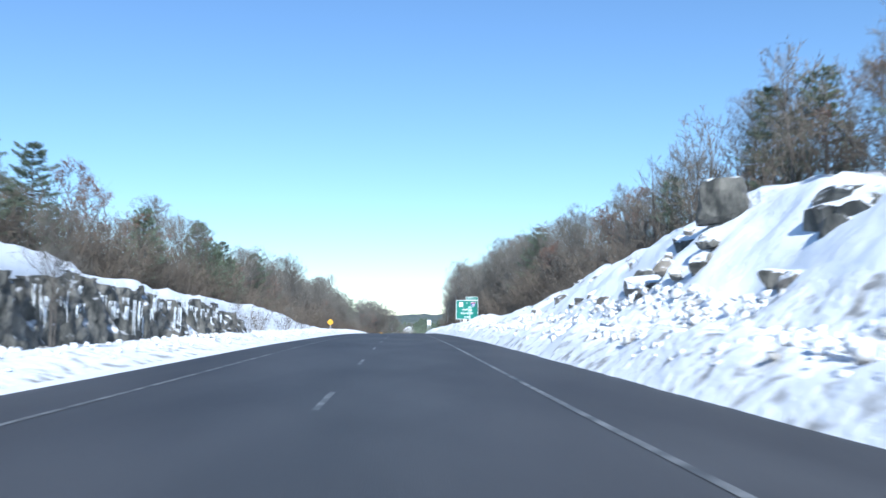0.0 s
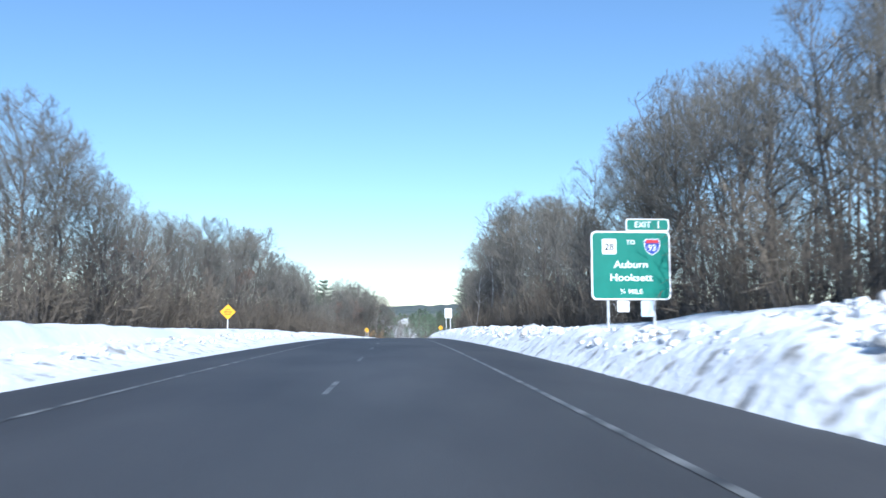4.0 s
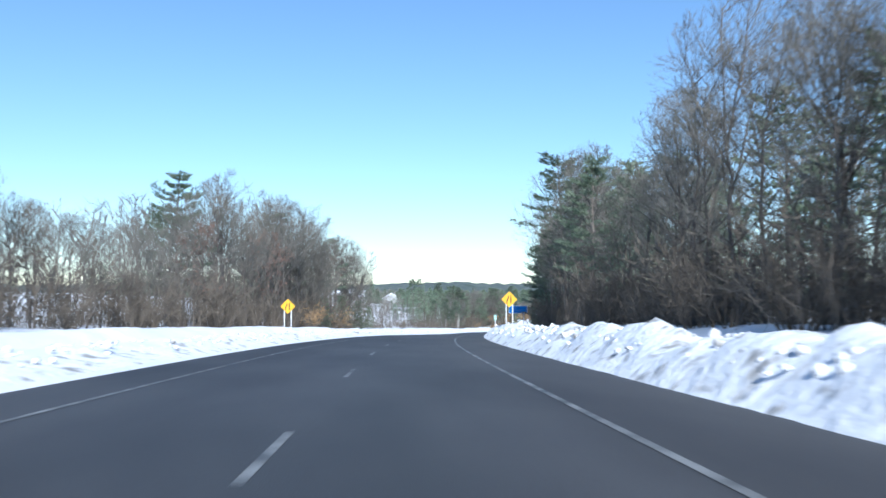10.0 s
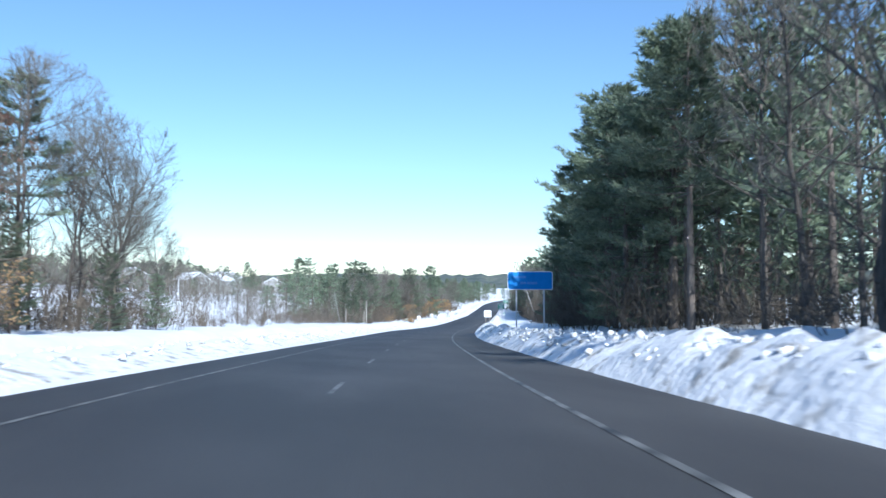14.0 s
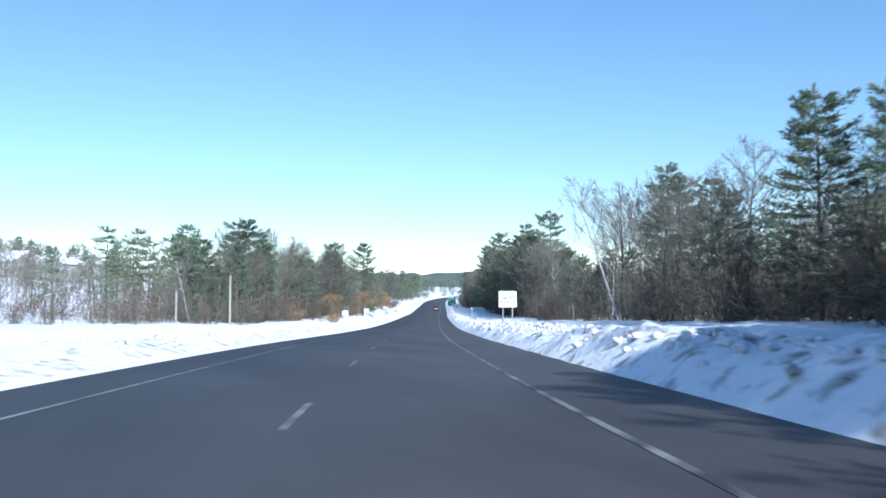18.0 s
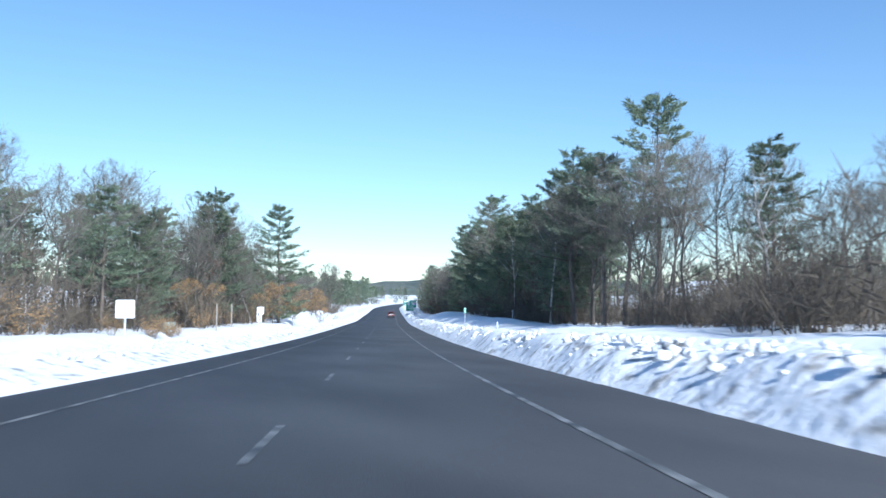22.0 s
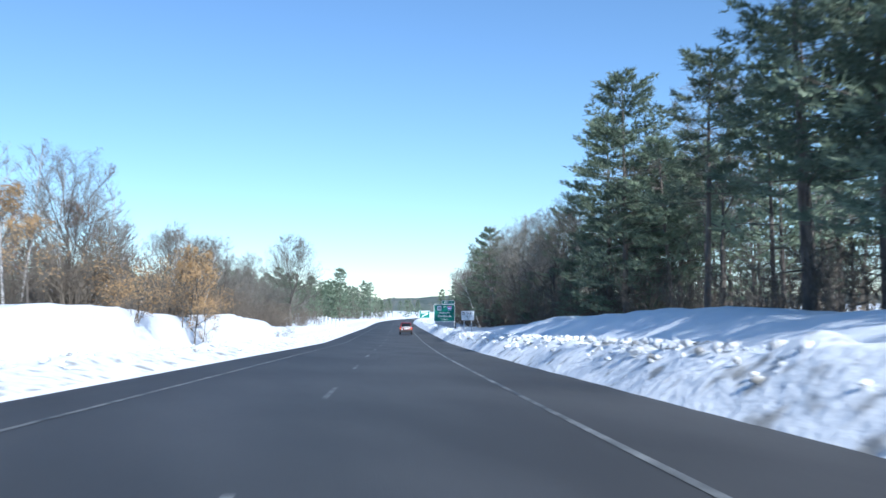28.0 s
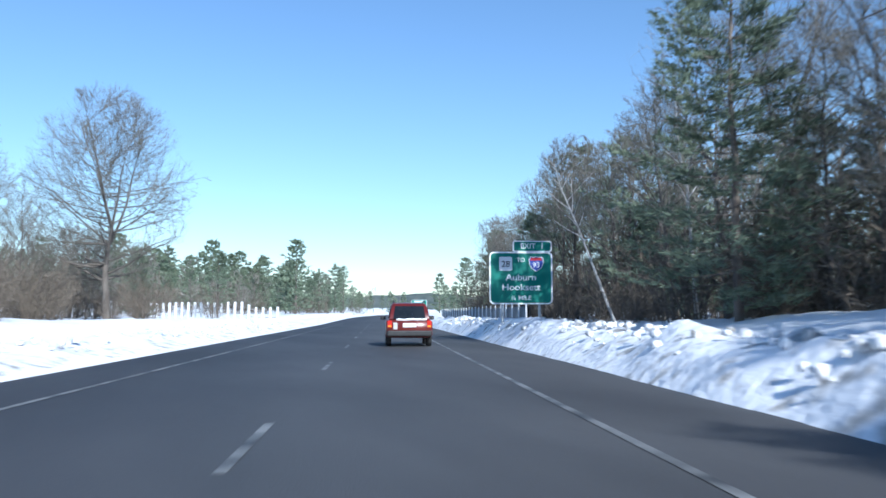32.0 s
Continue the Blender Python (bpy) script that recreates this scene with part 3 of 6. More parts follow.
def shrub_shape(seed, h=3.5, stems=9, sub=7):
    g = np.random.default_rng(seed)
    fine = Geo()
    B, E, R = [], [], []
    tips = []
    for k in range(stems):
        a, r = g.uniform(0, 6.28), g.uniform(0, 0.35)
        d = unit(np.array([np.cos(a) * g.uniform(0.1, 0.7), np.sin(a) * g.uniform(0.1, 0.7), 1.0]))
        L = h * g.uniform(0.6, 1.05)
        b = np.array([np.cos(a) * r * h * 0.5, np.sin(a) * r * h * 0.5, -0.1])
        m = b + d * L * 0.5 + g.normal(0, 0.05 * L, 3)
        e = b + d * L + g.normal(0, 0.05 * L, 3)
        fine.tube([b, m, e], [0.028, 0.018, 0.006], 3)
        for j in range(sub):
            t = g.uniform(0.2, 1)
            p = b + (e - b) * t
            dd = unit(d + g.normal(0, 0.6, 3))
            l2 = L * g.uniform(0.2, 0.45)
            B.append(p), E.append(p + dd * l2), R.append(0.012)
            tips.append(p + dd * l2)
            for q in range(4):
                p2 = p + dd * l2 * g.uniform(0.2, 0.95)
                B.append(p2), E.append(p2 + unit(dd + g.normal(0, 0.7, 3)) * l2 * g.uniform(0.35, 0.7)), R.append(0.009)
                tips.append(E[-1])
    fine.slivers(B, E, np.array(R) * 1.2, seed)
    return fine, np.array(tips)


def low_brush(seed, h=3.5):
    """Coarse undergrowth for the inside of the woods."""
    g = np.random.default_rng(seed)
    out = Geo()
    n = 14
    a, r = g.uniform(0, 6.28, n), g.uniform(0, 1.1, n)
    B = np.stack([np.cos(a) * r, np.sin(a) * r, np.full(n, -0.1)], 1)
    E = B + unit(np.stack([np.cos(a) * g.uniform(0, 0.8, n), np.sin(a) * g.uniform(0, 0.8, n), np.ones(n)], 1)) * (h * g.uniform(0.45, 1.05, n))[:, None]
    out.cones(B, E, 0.013)
    m = 125
    i = g.integers(0, n, m)
    P = B[i] + (E - B)[i] * g.uniform(0.1, 1, m)[:, None]
    D = unit((E - B)[i] / h + g.normal(0, 0.6, (m, 3))) * g.uniform(0.3, 1.1, m)[:, None]
    out.slivers(P, P + D, 0.024, seed)
    return out


# ---------------------------------------------------------------- trees: kinds
SHAPES = {}


def tips_of(fine):
    V, _ = fine.arrays()
    return V[::5]


def prepare():
    for k in range(8):
        SHAPES["bare", k] = bare_shape(100 + k, 14, leaders=(3, 4, 0, 3, 2, 4, 3, 0)[k], crown0=(0.18, 0.24, 0.22, 0.14, 0.32, 0.28, 0.36, 0.3)[k],
                                       spread=(0.32, 0.30, 0.24, 0.34, 0.26, 0.33, 0.28, 0.22)[k], fork=(0.22, 0.3, 0.3, 0.16, 0.4, 0.3, 0.4, 0.4)[k], thick=0.85)
    SHAPES["oldoak", 0] = bare_shape(83, 18, 62, 9, 6, 3, leaders=4, crown0=0.16, spread=0.37, girth=0.017, fork=0.16, thick=1.1, rise=4.0)
    SHAPES["oldoak", 1] = bare_shape(89, 18, 50, 8, 6, 3, leaders=3, crown0=0.3, spread=0.30, girth=0.016, fork=0.3, thick=1.1, rise=8.0)
    for k in range(5):
        SHAPES["thin", k] = bare_shape(200 + k, 12, 11, 4, 6, 0, leaders=(2, 0, 3, 2, 0)[k], crown0=0.2, spread=0.26, girth=0.009, thick=1.75, sides=3)
    for k in range(3):
        SHAPES["farbare", k] = bare_shape(240 + k, 12, 8, 4, 5, 0, leaders=2, crown0=0.10, spread=0.32, girth=0.010, thick=4.0, sides=3)
    for k in range(3):
        SHAPES["birch", k] = bare_shape(300 + k, 12, 16, 6, 5, 2, leaders=0, crown0=0.45, spread=0.17, lean=(0.22, -0.12, 0.08)[k], girth=0.008)
    for k in range(5):
        SHAPES["pine", k] = pine_shape(400 + k, 16, crown0=(0.12, 0.34, 0.22, 0.06, 0.42)[k], width=(0.27, 0.23, 0.22, 0.29, 0.23)[k],
                                       open_=(0, 0.12, 0.04, 0, 0.15)[k])
    SHAPES["pine", 5] = pine_shape(411, 16, crown0=0.42, width=0.22, open_=0.10)
    for k in range(3):
        SHAPES["under", k] = (low_brush(660 + k),)
    for k in range(3):
        SHAPES["smallpine", k] = pine_shape(450 + k, 16, 6, 2, 2, crown0=(0.14, 0.3, 0.4)[k], width=0.23, open_=0.06, fat=0.125, long=0.8, step=1.9, boughs=False)
    for k in range(3):
        SHAPES["farpine", k] = pine_shape(470 + k, 16, 3, 2, 2, crown0=0.08, width=0.24, fat=0.25, long=1.0, step=1.7, boughs=False)
    for k in range(3):
        wood, fine = bare_shape(500 + k, 10, 20, 6, 5, 1, leaders=2, crown0=0.14, spread=0.34)
        SHAPES["oak", k] = (wood, fine, leaf_soup(510 + k, tips_of(fine), 1300, 0.17))
    for k in range(2):
        wood, fine = bare_shape(520 + k, 6, 20, 6, 5, 1, leaders=3, crown0=0.12, spread=0.38)
        SHAPES["tanoak", k] = (wood, fine, leaf_soup(530 + k, tips_of(fine), 1700, 0.14))
    for k in range(4):
        SHAPES["shrub", k] = shrub_shape(600 + k, 3.5, 14, 9)
    for k in range(3):
        fine, tips = shrub_shape(620 + k, 3.0, 11, 8)
        SHAPES["leafy", k] = (fine, leaf_soup(630 + k, tips, 900, 0.13))


prepare()
MESHES = {}
HEIGHT = {"bare": 14, "thin": 12, "birch": 12, "pine": 16, "smallpine": 16, "farpine": 16, "farbare": 12, "oldoak": 18, "oak": 10, "tanoak": 6, "shrub": 3.5, "under": 3.5, "leafy": 3.0}
NAME = {"bare": "bare_tree", "oldoak": "oak_tree", "thin": "bare_tree", "birch": "birch_tree", "pine": "pine_tree", "oak": "oak_tree", "tanoak": "oak_tree", "shrub": "shrub", "leafy": "leafy_shrub"}
LABEL = {"oldoak": "broad bare oak standing alone at the field's edge", "bare": "leafless grey-brown deciduous tree standing in snow", "thin": "slender leafless tree at the wood's edge",
         "birch": "leaning pale-barked birch with bare twigs", "pine": "tall dark green white pine with tiered boughs",
         "tanoak": "young oak thick with withered tan leaves", "oak": "small oak holding its withered reddish leaves", "shrub": "dense bare brown thicket beside the road",
         "leafy": "low shrub with withered orange-brown leaves"}
CATEGORY = {"bare": "tree", "oldoak": "tree", "thin": "tree", "birch": "tree", "pine": "tree", "oak": "tree", "tanoak": "tree", "shrub": "shrub", "leafy": "shrub"}


def tree_meshes(kind, k):
    if (kind, k) not in MESHES:
        sh = SHAPES[kind, k]
        if kind in ("bare", "thin", "oldoak"):
            MESHES[kind, k] = [("trunk", sh[0].mesh("trunk", BARK, True)), ("crown", sh[1].mesh("crown", TWIG))]
        elif kind == "birch":
            MESHES[kind, k] = [("trunk", sh[0].mesh("trunk", BIRCH, True)), ("crown", sh[1].mesh("crown", TWIG))]
        elif kind == "pine":
            MESHES[kind, k] = [("trunk", sh[0].mesh("trunk", PINE_BARK, True)), ("crown", sh[1].mesh("crown", NEEDLES))]
        elif kind in ("oak", "tanoak"):
            leaf = RED_LEAF if kind == "oak" else DEAD_LEAF
            MESHES[kind, k] = [("trunk", sh[0].mesh("trunk", BARK, True)), ("crown", sh[1].mesh("crown", TWIG)), ("foliage", sh[2].mesh("foliage", leaf))]
        elif kind == "shrub":
            MESHES[kind, k] = [("thicket", sh[0].mesh("thicket", BRUSH))]
        elif kind == "leafy":
            MESHES[kind, k] = [("brushwood", sh[0].mesh("brushwood", BRUSH)), ("foliage", sh[1].mesh("foliage", DEAD_LEAF))]
    return MESHES[kind, k]


def plant(kind, k, s, u, h, turn=0.0, lean=0.0, label=""):
    """One tree or shrub, h metres high, as a thing of its own."""
    parts = tree_meshes(kind, k)
    root = new(NAME[kind], parts[0][1] if kind == "shrub" else None)
    sc = h / HEIGHT[kind]
    root.matrix_world = on_ground(s, u, turn, 1.0, 0.1) @ pose(0, 0, 0, lean * 0.5, lean, 0) @ Matrix.Scale(sc, 4)
    for name, me in parts[kind == "shrub":]:
        child(name, me, root)
    tagged(root, label or LABEL[kind], CATEGORY[kind], group={"tree": "roadside trees", "shrub": "roadside shrubs"}[CATEGORY[kind]])
    return root


class Woods:
    """Far and back-row trees, joined into one object a material."""

    def __init__(self, label):
        self.g = {}
        self.label = label

    def put(self, kind, k, s, u, h, turn):
        sh = SHAPES[kind, k]
        m = np.array(on_ground(s, u, turn, h / HEIGHT[kind], 0.1))
        mats = {"bare": (BARK, TWIG), "thin": (BARK, TWIG), "birch": (BIRCH, TWIG), "pine": (PINE_BARK, NEEDLES), "smallpine": (PINE_BARK, NEEDLES), "farpine": (PINE_BARK, NEEDLES), "farbare": (BARK, TWIG),
                "oak": (BARK, TWIG, RED_LEAF), "shrub": (BRUSH,), "under": (BRUSH,), "leafy": (BRUSH, DEAD_LEAF)}[kind]
        for geo, mt in zip(sh, mats):
            V, T = geo.arrays()
            if mt.name not in self.g:
                self.g[mt.name] = (Geo(), mt)
            self.g[mt.name][0].add(V @ m[:3, :3].T + m[:3, 3], T)

    def finish(self, name):
        first = None
        for geo, mt in self.g.values():
            ob = new(name if first is None else "foliage", geo.mesh(name, mt))
            if first is None:
                first = tagged(ob, self.label, "woods", kind="stuff")
            else:
                ob.parent = first
                ob["kind"] = "stuff"


# ---------------------------------------------------------------- trees: where they stand
# from, to, distance of the front row, kinds and their shares, density
RIGHT = [
    (-10, 24, 16.0, {"oak": .4, "bare": .5, "pine": .10}, 1.4),
    (24, 40, 16.5, {"oak": .3, "bare": .55, "pine": .15}, 1.5),
    (40, 64, 16.5, {"oak": .4, "bare": .5, "pine": .1}, 1.5),
    (64, 115, 16.0, {"bare": .75, "oak": .2, "pine": .05}, 1.2),
    (115, 150, 15.5, {"bare": 1.0}, 1.2),
    (150, 178, 14.5, {"bare": 1.0}, 1.2),
    (178, 206, 14.5, {"bare": 1.0}, 1.2),
    (206, 235, 13.0, {"bare": .85, "birch": .15}, 1.2),
    (235, 251, 14.5, {"bare": .9, "birch": .1}),
    (251, 262, 14.5, {"bare": .9, "birch": .1}),
    (262, 300, 13.5, {"bare": .8, "birch": .12, "pine": .08}, 1.3),
    (300, 345, 13.5, {"tallpine": .5, "bare": .5}, 0.9),
    (345, 366, 14.0, {"pine": .08, "bare": .92}, 0.65),
    (366, 402, 13.0, {"pine": .95, "bare": .05}),
    (402, 420, 14.0, {"pine": .8, "bare": .2}, 1.3),
    (420, 446, 15.5, {"bare": .68, "pine": .32}, 1.3),
    (446, 476, 15.5, {"bare": .6, "pine": .15, "birch": .25}),
    (476, 520, 17.0, {"bare": .7, "pine": .12, "birch": .18}),
    (520, 541, 17.5, {"bare": .8, "birch": .2}, 0.45),
    (541, 556, 17.0, {"bare": .75, "birch": .25}, 0.4),
    (556, 566, 17.0, {"bare": .5, "pine": .4, "birch": .1}, 0.8),
    (566, 592, 16.5, {"bare": .40, "tallpine": .40, "pine": .20}, 1.0),
    (592, 612, 16.0, {"pine": .8, "bare": .2}),
    (612, 640, 16.0, {"tallpine": .9, "bare": .1}, 0.7),
    (640, 668, 18.5, {"pine": .6, "bare": .4}, 1.5),
    (668, 690, 15.0, {"pine": .15, "bare": .85}),
    (690, 735, 13.5, {"bare": .92, "birch": .08}, 1.1),
    (735, 800, 13.5, {"bare": .8, "pine": .2}),
]
LEFT = [
    (-10, 60, -17.5, {"oak": .42, "bare": .45, "pine": .13}, 1.7),
    (60, 120, -18.0, {"bare": .7, "oak": .25, "pine": .05}, 1.45),
    (120, 200, -18.5, {"bare": .92, "oak": .08}, 1.35),
    (200, 262, -19.0, {"bare": 1.0}, 1.35),
    (262, 276, -19.5, {"bare": 1.0}, 1.3),
    (276, 309, -20.0, {"bare": .9, "oak": .1}, 1.35),
    (309, 352, -19.5, {"bare": .84, "oak": .16}, 1.2),
    (352, 394, -20.0, {"bare": .85, "pine": .05, "oak": .1}, 1.25),
    (485, 560, -20.5, {"pine": .42, "bare": .38, "birch": .2}),
    (560, 625, -18.0, {"pine": .14, "bare": .66, "oak": .08, "birch": .12}),
    (636, 690, -18.0, {"bare": .56, "oak": .08, "birch": .36}, 1.6),
    (690, 722, -20.0, {"bare": 1.0}, 1.4),
    (722, 752, -20.5, {"bare": 1.0}),
]


# tops of the canopy along the road
TOP_RS = np.array([-10, 30, 36, 42, 52, 64, 75, 88, 100, 116, 126, 134, 146, 152, 159, 172, 178, 188, 198, 206, 222, 240, 250, 257, 263, 270, 292, 301, 307, 320, 338, 350, 362, 380, 393, 406, 415, 420, 425, 432, 440, 446, 456, 464, 472, 480, 486, 494, 504, 516, 524, 545, 556, 563, 576, 590, 600, 620, 634, 646, 660, 672, 690, 708, 722, 740, 760, 800])
TOP_R = np.array([6.5, 6.4, 5.6, 7, 6.6, 7.4, 9.2, 9.4, 11, 11.2, 12.6, 14.4, 16.6, 15.5, 11.8, 10.6, 12, 14.6, 16.6, 17.2, 16.4, 17, 17, 15.4, 13.8, 13.4, 12.6, 11.2, 14, 16.8, 19.6, 20, 19, 17.6, 17, 15, 12, 9.5, 7.4, 8.2, 8.6, 7.6, 9.2, 10.2, 12, 10.6, 9.6, 7.8, 6.6, 7.8, 8.4, 12.5, 13.5, 14, 14.6, 16.5, 15.4, 17, 14.8, 12.2, 14, 12.4, 12, 13.4, 11, 13, 12, 10])
TOP_LS = np.array([-10, 38, 44, 55, 64, 72, 80, 86, 91, 100, 110, 123, 128, 134, 141, 150, 160, 182, 200, 208, 216, 224, 234, 250, 262, 268, 274, 278, 292, 306, 310, 318, 338, 352, 360, 364, 372, 380, 390, 396, 485, 492, 501, 510, 522, 530, 547, 558, 566, 580, 595, 604, 614, 636, 645, 654, 664, 680, 688, 693, 710, 722, 745, 752])
TOP_L = np.array([6.2, 6, 5, 5.2, 7.6, 7, 8.6, 7, 6, 8.2, 9, 10, 9, 10.6, 12.2, 12, 10.5, 10.6, 12.4, 13.4, 15, 12, 11.8, 12.8, 13, 13.4, 11.5, 7.6, 7.6, 8.4, 12.2, 14.6, 16, 16, 15.6, 13.4, 16.6, 15, 12.4, 8, 6, 7.2, 9.4, 12, 12.8, 12.6, 11, 13, 12.2, 13.5, 12.4, 14, 13, 8, 9.4, 6.8, 8.2, 7.8, 8.4, 6.6, 8.2, 9, 8, 7])


def canopy(side, s):
    return float(np.interp(s, TOP_RS, TOP_R) if side > 0 else np.interp(s, TOP_LS, TOP_L))


def forest():
    g = np.random.default_rng(11)
    back = Woods("bare and evergreen trees deeper in the woods")
    far = Woods("distant woods of pines and bare trees")
    for side, table in ((1, RIGHT), (-1, LEFT)):
        for s0, s1, u0, mix, *dense in table:
            dense = dense[0] if dense else 1.0
            kinds, share = list(mix), np.array(list(mix.values()))
            share = share / share.sum()
            s = s0 + g.uniform(0, 2)
            while s < s1:                                   # front rows: things of their own
                kind = str(g.choice(kinds, p=share))
                h = canopy(side, s) * g.uniform(0.80, 1.12) * (0.78 if kind == "oak" else 1.0)
                k = int(g.integers(0, {"bare": 8, "birch": 3, "pine": 5, "tallpine": 3, "oak": 3}[kind]))
                if kind == "tallpine":                      # crowns that begin high on the trunk
                    kind, k = "pine", (1, 4, 5)[k]
                plant(kind, k, s, u0 + side * g.uniform(0, 3.5), h, g.uniform(0, 360), g.normal(0, 2.0))
                s += g.uniform(2.3, 4.3) / dense
            deep = 6.5 if side > 0 and (515 < s0 < 570 or s0 == 612) else 20
            n = int((s1 - s0) / 1.4 * min(dense ** 2, 1.7))                        # rows behind
            for i in range(n):
                kind = str(g.choice(kinds, p=share))
                kind = {"bare": "thin", "pine": "smallpine", "tallpine": "smallpine", "birch": "thin", "oak": "thin"}[kind]
                sb = g.uniform(s0, s1)
                where = int(g.integers(0, 3)), sb, u0 + side * g.uniform(3.5, deep), canopy(side, sb) * g.uniform(0.72, 1.06), g.uniform(0, 360)
                if i % 5 < 3 or side < 0 or not 150 <= s0 <= 206:   # airier woods along this stretch
                    back.put(kind, *where)
            for _ in range(int((s1 - s0) / (3.2 if 60 <= s0 < 300 or s0 < 0 else 6.0) * dense)):    # thicket in front of the trunks
                hh = g.uniform(2.2, 5.2) * min(1, dense) if s0 > 60 else g.uniform(1.6, 3.4)
                where = int(g.integers(0, 4)), g.uniform(s0, s1), u0 + side * g.uniform(-1.8, 1.5), hh, g.uniform(0, 360)
                if g.random() < 0.45:
                    plant("shrub", *where)
                else:
                    back.put("shrub", *where)
            for _ in range(int((s1 - s0) * 1.5 * (0.3 if s0 in (541, 612) else min(1.2, max(dense, 0.9))))):  # undergrowth inside
                hh = g.uniform(2.2, 6.0) * min(1, dense + 0.3) if s0 > 60 else g.uniform(2.0, 4.4)
                back.put("under", int(g.integers(0, 3)), g.uniform(s0, s1), u0 + side * (g.uniform(0, 1) ** 1.3 * deep - 0.5), hh, g.uniform(0, 360))
    # brush on the open left-hand field, and the woods beyond it
    for _ in range(40):
        plant("shrub", int(g.integers(0, 4)), g.uniform(380, 500), -g.uniform(16, 34), g.uniform(1.2, 2.6), g.uniform(0, 360))
    for _ in range(110):
        back.put("thin", int(g.integers(0, 5)), g.uniform(405, 560), -g.uniform(26, 100), g.uniform(4, 7), g.uniform(0, 360))
    for _ in range(420):
        back.put("under", int(g.integers(0, 3)), g.uniform(396, 660), -g.uniform(22, 110), g.uniform(1.0, 3.2), g.uniform(0, 360))
    for _ in range(70):
        back.put("under", int(g.integers(0, 3)), g.uniform(686, 742), g.uniform(13, 26), g.uniform(3, 6), g.uniform(0, 360))
    for _ in range(40):
        back.put("thin" if g.random() < 0.85 else "smallpine", int(g.integers(0, 3)), g.uniform(686, 742), g.uniform(16, 30), g.uniform(9, 13), g.uniform(0, 360))
    for _ in range(150):
        far.put("farbare" if g.random() < 0.6 else "farpine", int(g.integers(0, 3)), g.uniform(520, 740), -g.uniform(108, 190), g.uniform(7, 12), g.uniform(0, 360))
    for _ in range(110):
        far.put("farbare" if g.random() < 0.62 else "farpine", int(g.integers(0, 3)), g.uniform(470, 690), -g.uniform(104, 160), g.uniform(6, 10), g.uniform(0, 360))
    for _ in range(130):
        far.put("farbare" if g.random() < 0.5 else "farpine", int(g.integers(0, 3)), g.uniform(500, 1100), -g.uniform(120, 360), g.uniform(8, 14), g.uniform(0, 360))
    for _ in range(170):
        sd = 1 if g.random() < 0.5 else -1
        far.put("farbare" if g.random() < 0.45 else "farpine", int(g.integers(0, 3)), g.uniform(790, 1300), sd * g.uniform(14, 60) - (18 if sd < 0 else 0), g.uniform(7, 12), g.uniform(0, 360))
    for _ in range(140):
        far.put("farbare" if g.random() < 0.5 else "farpine", int(g.integers(0, 3)), g.uniform(1050, 1500), g.uniform(-420, 120), g.uniform(8, 14), g.uniform(0, 360))
    for _ in range(90):
        far.put("farbare" if g.random() < 0.6 else "farpine", int(g.integers(0, 3)), g.uniform(0, 760), g.uniform(42, 130), g.uniform(8, 13), g.uniform(0, 360))
    for _ in range(330):
        far.put("farbare" if g.random() < 0.5 else "farpine", int(g.integers(0, 3)), g.uniform(870, 1080), -g.uniform(18, 300), g.uniform(8, 15), g.uniform(0, 360))
    for _ in range(60):
        far.put("farbare" if g.random() < 0.6 else "farpine", int(g.integers(0, 3)), g.uniform(0, 380), -g.uniform(46, 120), g.uniform(8, 13), g.uniform(0, 360))
    for _ in range(45):
        back.put("smallpine", int(g.integers(0, 3)), g.uniform(900, 985), -g.uniform(14, 150), g.uniform(10, 16), g.uniform(0, 360))
    for _ in range(90):
        back.put("thin", int(g.integers(0, 5)), g.uniform(880, 985), -g.uniform(14, 170), g.uniform(8, 12), g.uniform(0, 360))
    for _ in range(260):
        back.put("under", int(g.integers(0, 3)), g.uniform(860, 990), -g.uniform(12, 200), g.uniform(3, 6), g.uniform(0, 360))
    for _ in range(220):
        back.put("under", int(g.integers(0, 3)), g.uniform(765, 870), -g.uniform(26, 110), g.uniform(3, 5.5), g.uniform(0, 360))
    for _ in range(30):
        far.put("farpine", int(g.integers(0, 3)), g.uniform(790, 900), -g.uniform(32, 120), g.uniform(9, 15), g.uniform(0, 360))
    for _ in range(44):
        far.put("farpine", int(g.integers(0, 3)), g.uniform(860, 1000), -g.uniform(17, 75), g.uniform(11, 17), g.uniform(0, 360))
    for _ in range(170):
        far.put("farbare", int(g.integers(0, 3)), g.uniform(765, 900), -g.uniform(24, 120), g.uniform(4.5, 8), g.uniform(0, 360))
    for _ in range(34):
        back.put("smallpine", int(g.integers(0, 3)), g.uniform(684, 745), g.uniform(16, 25), g.uniform(4.5, 9), g.uniform(0, 360))
    for _ in range(70):
        back.put("under", int(g.integers(0, 3)), g.uniform(-5, 115), g.uniform(15.3, 18), g.uniform(2.2, 4.6), g.uniform(0, 360))
        back.put("under", int(g.integers(0, 3)), g.uniform(-5, 115), -g.uniform(16.5, 19.5), g.uniform(2, 4.4), g.uniform(0, 360))
    for _ in range(50):
        back.put("under", int(g.integers(0, 3)), g.uniform(34, 118), g.uniform(10.5, 15), g.uniform(0.5, 1.3), g.uniform(0, 360))
        back.put("under", int(g.integers(0, 3)), g.uniform(46, 120), -g.uniform(12.5, 17), g.uniform(0.5, 1.5), g.uniform(0, 360))
    for _ in range(150):
        far.put("farbare", int(g.integers(0, 3)), g.uniform(480, 610), -g.uniform(48, 98), g.uniform(2.6, 4.6), g.uniform(0, 360))
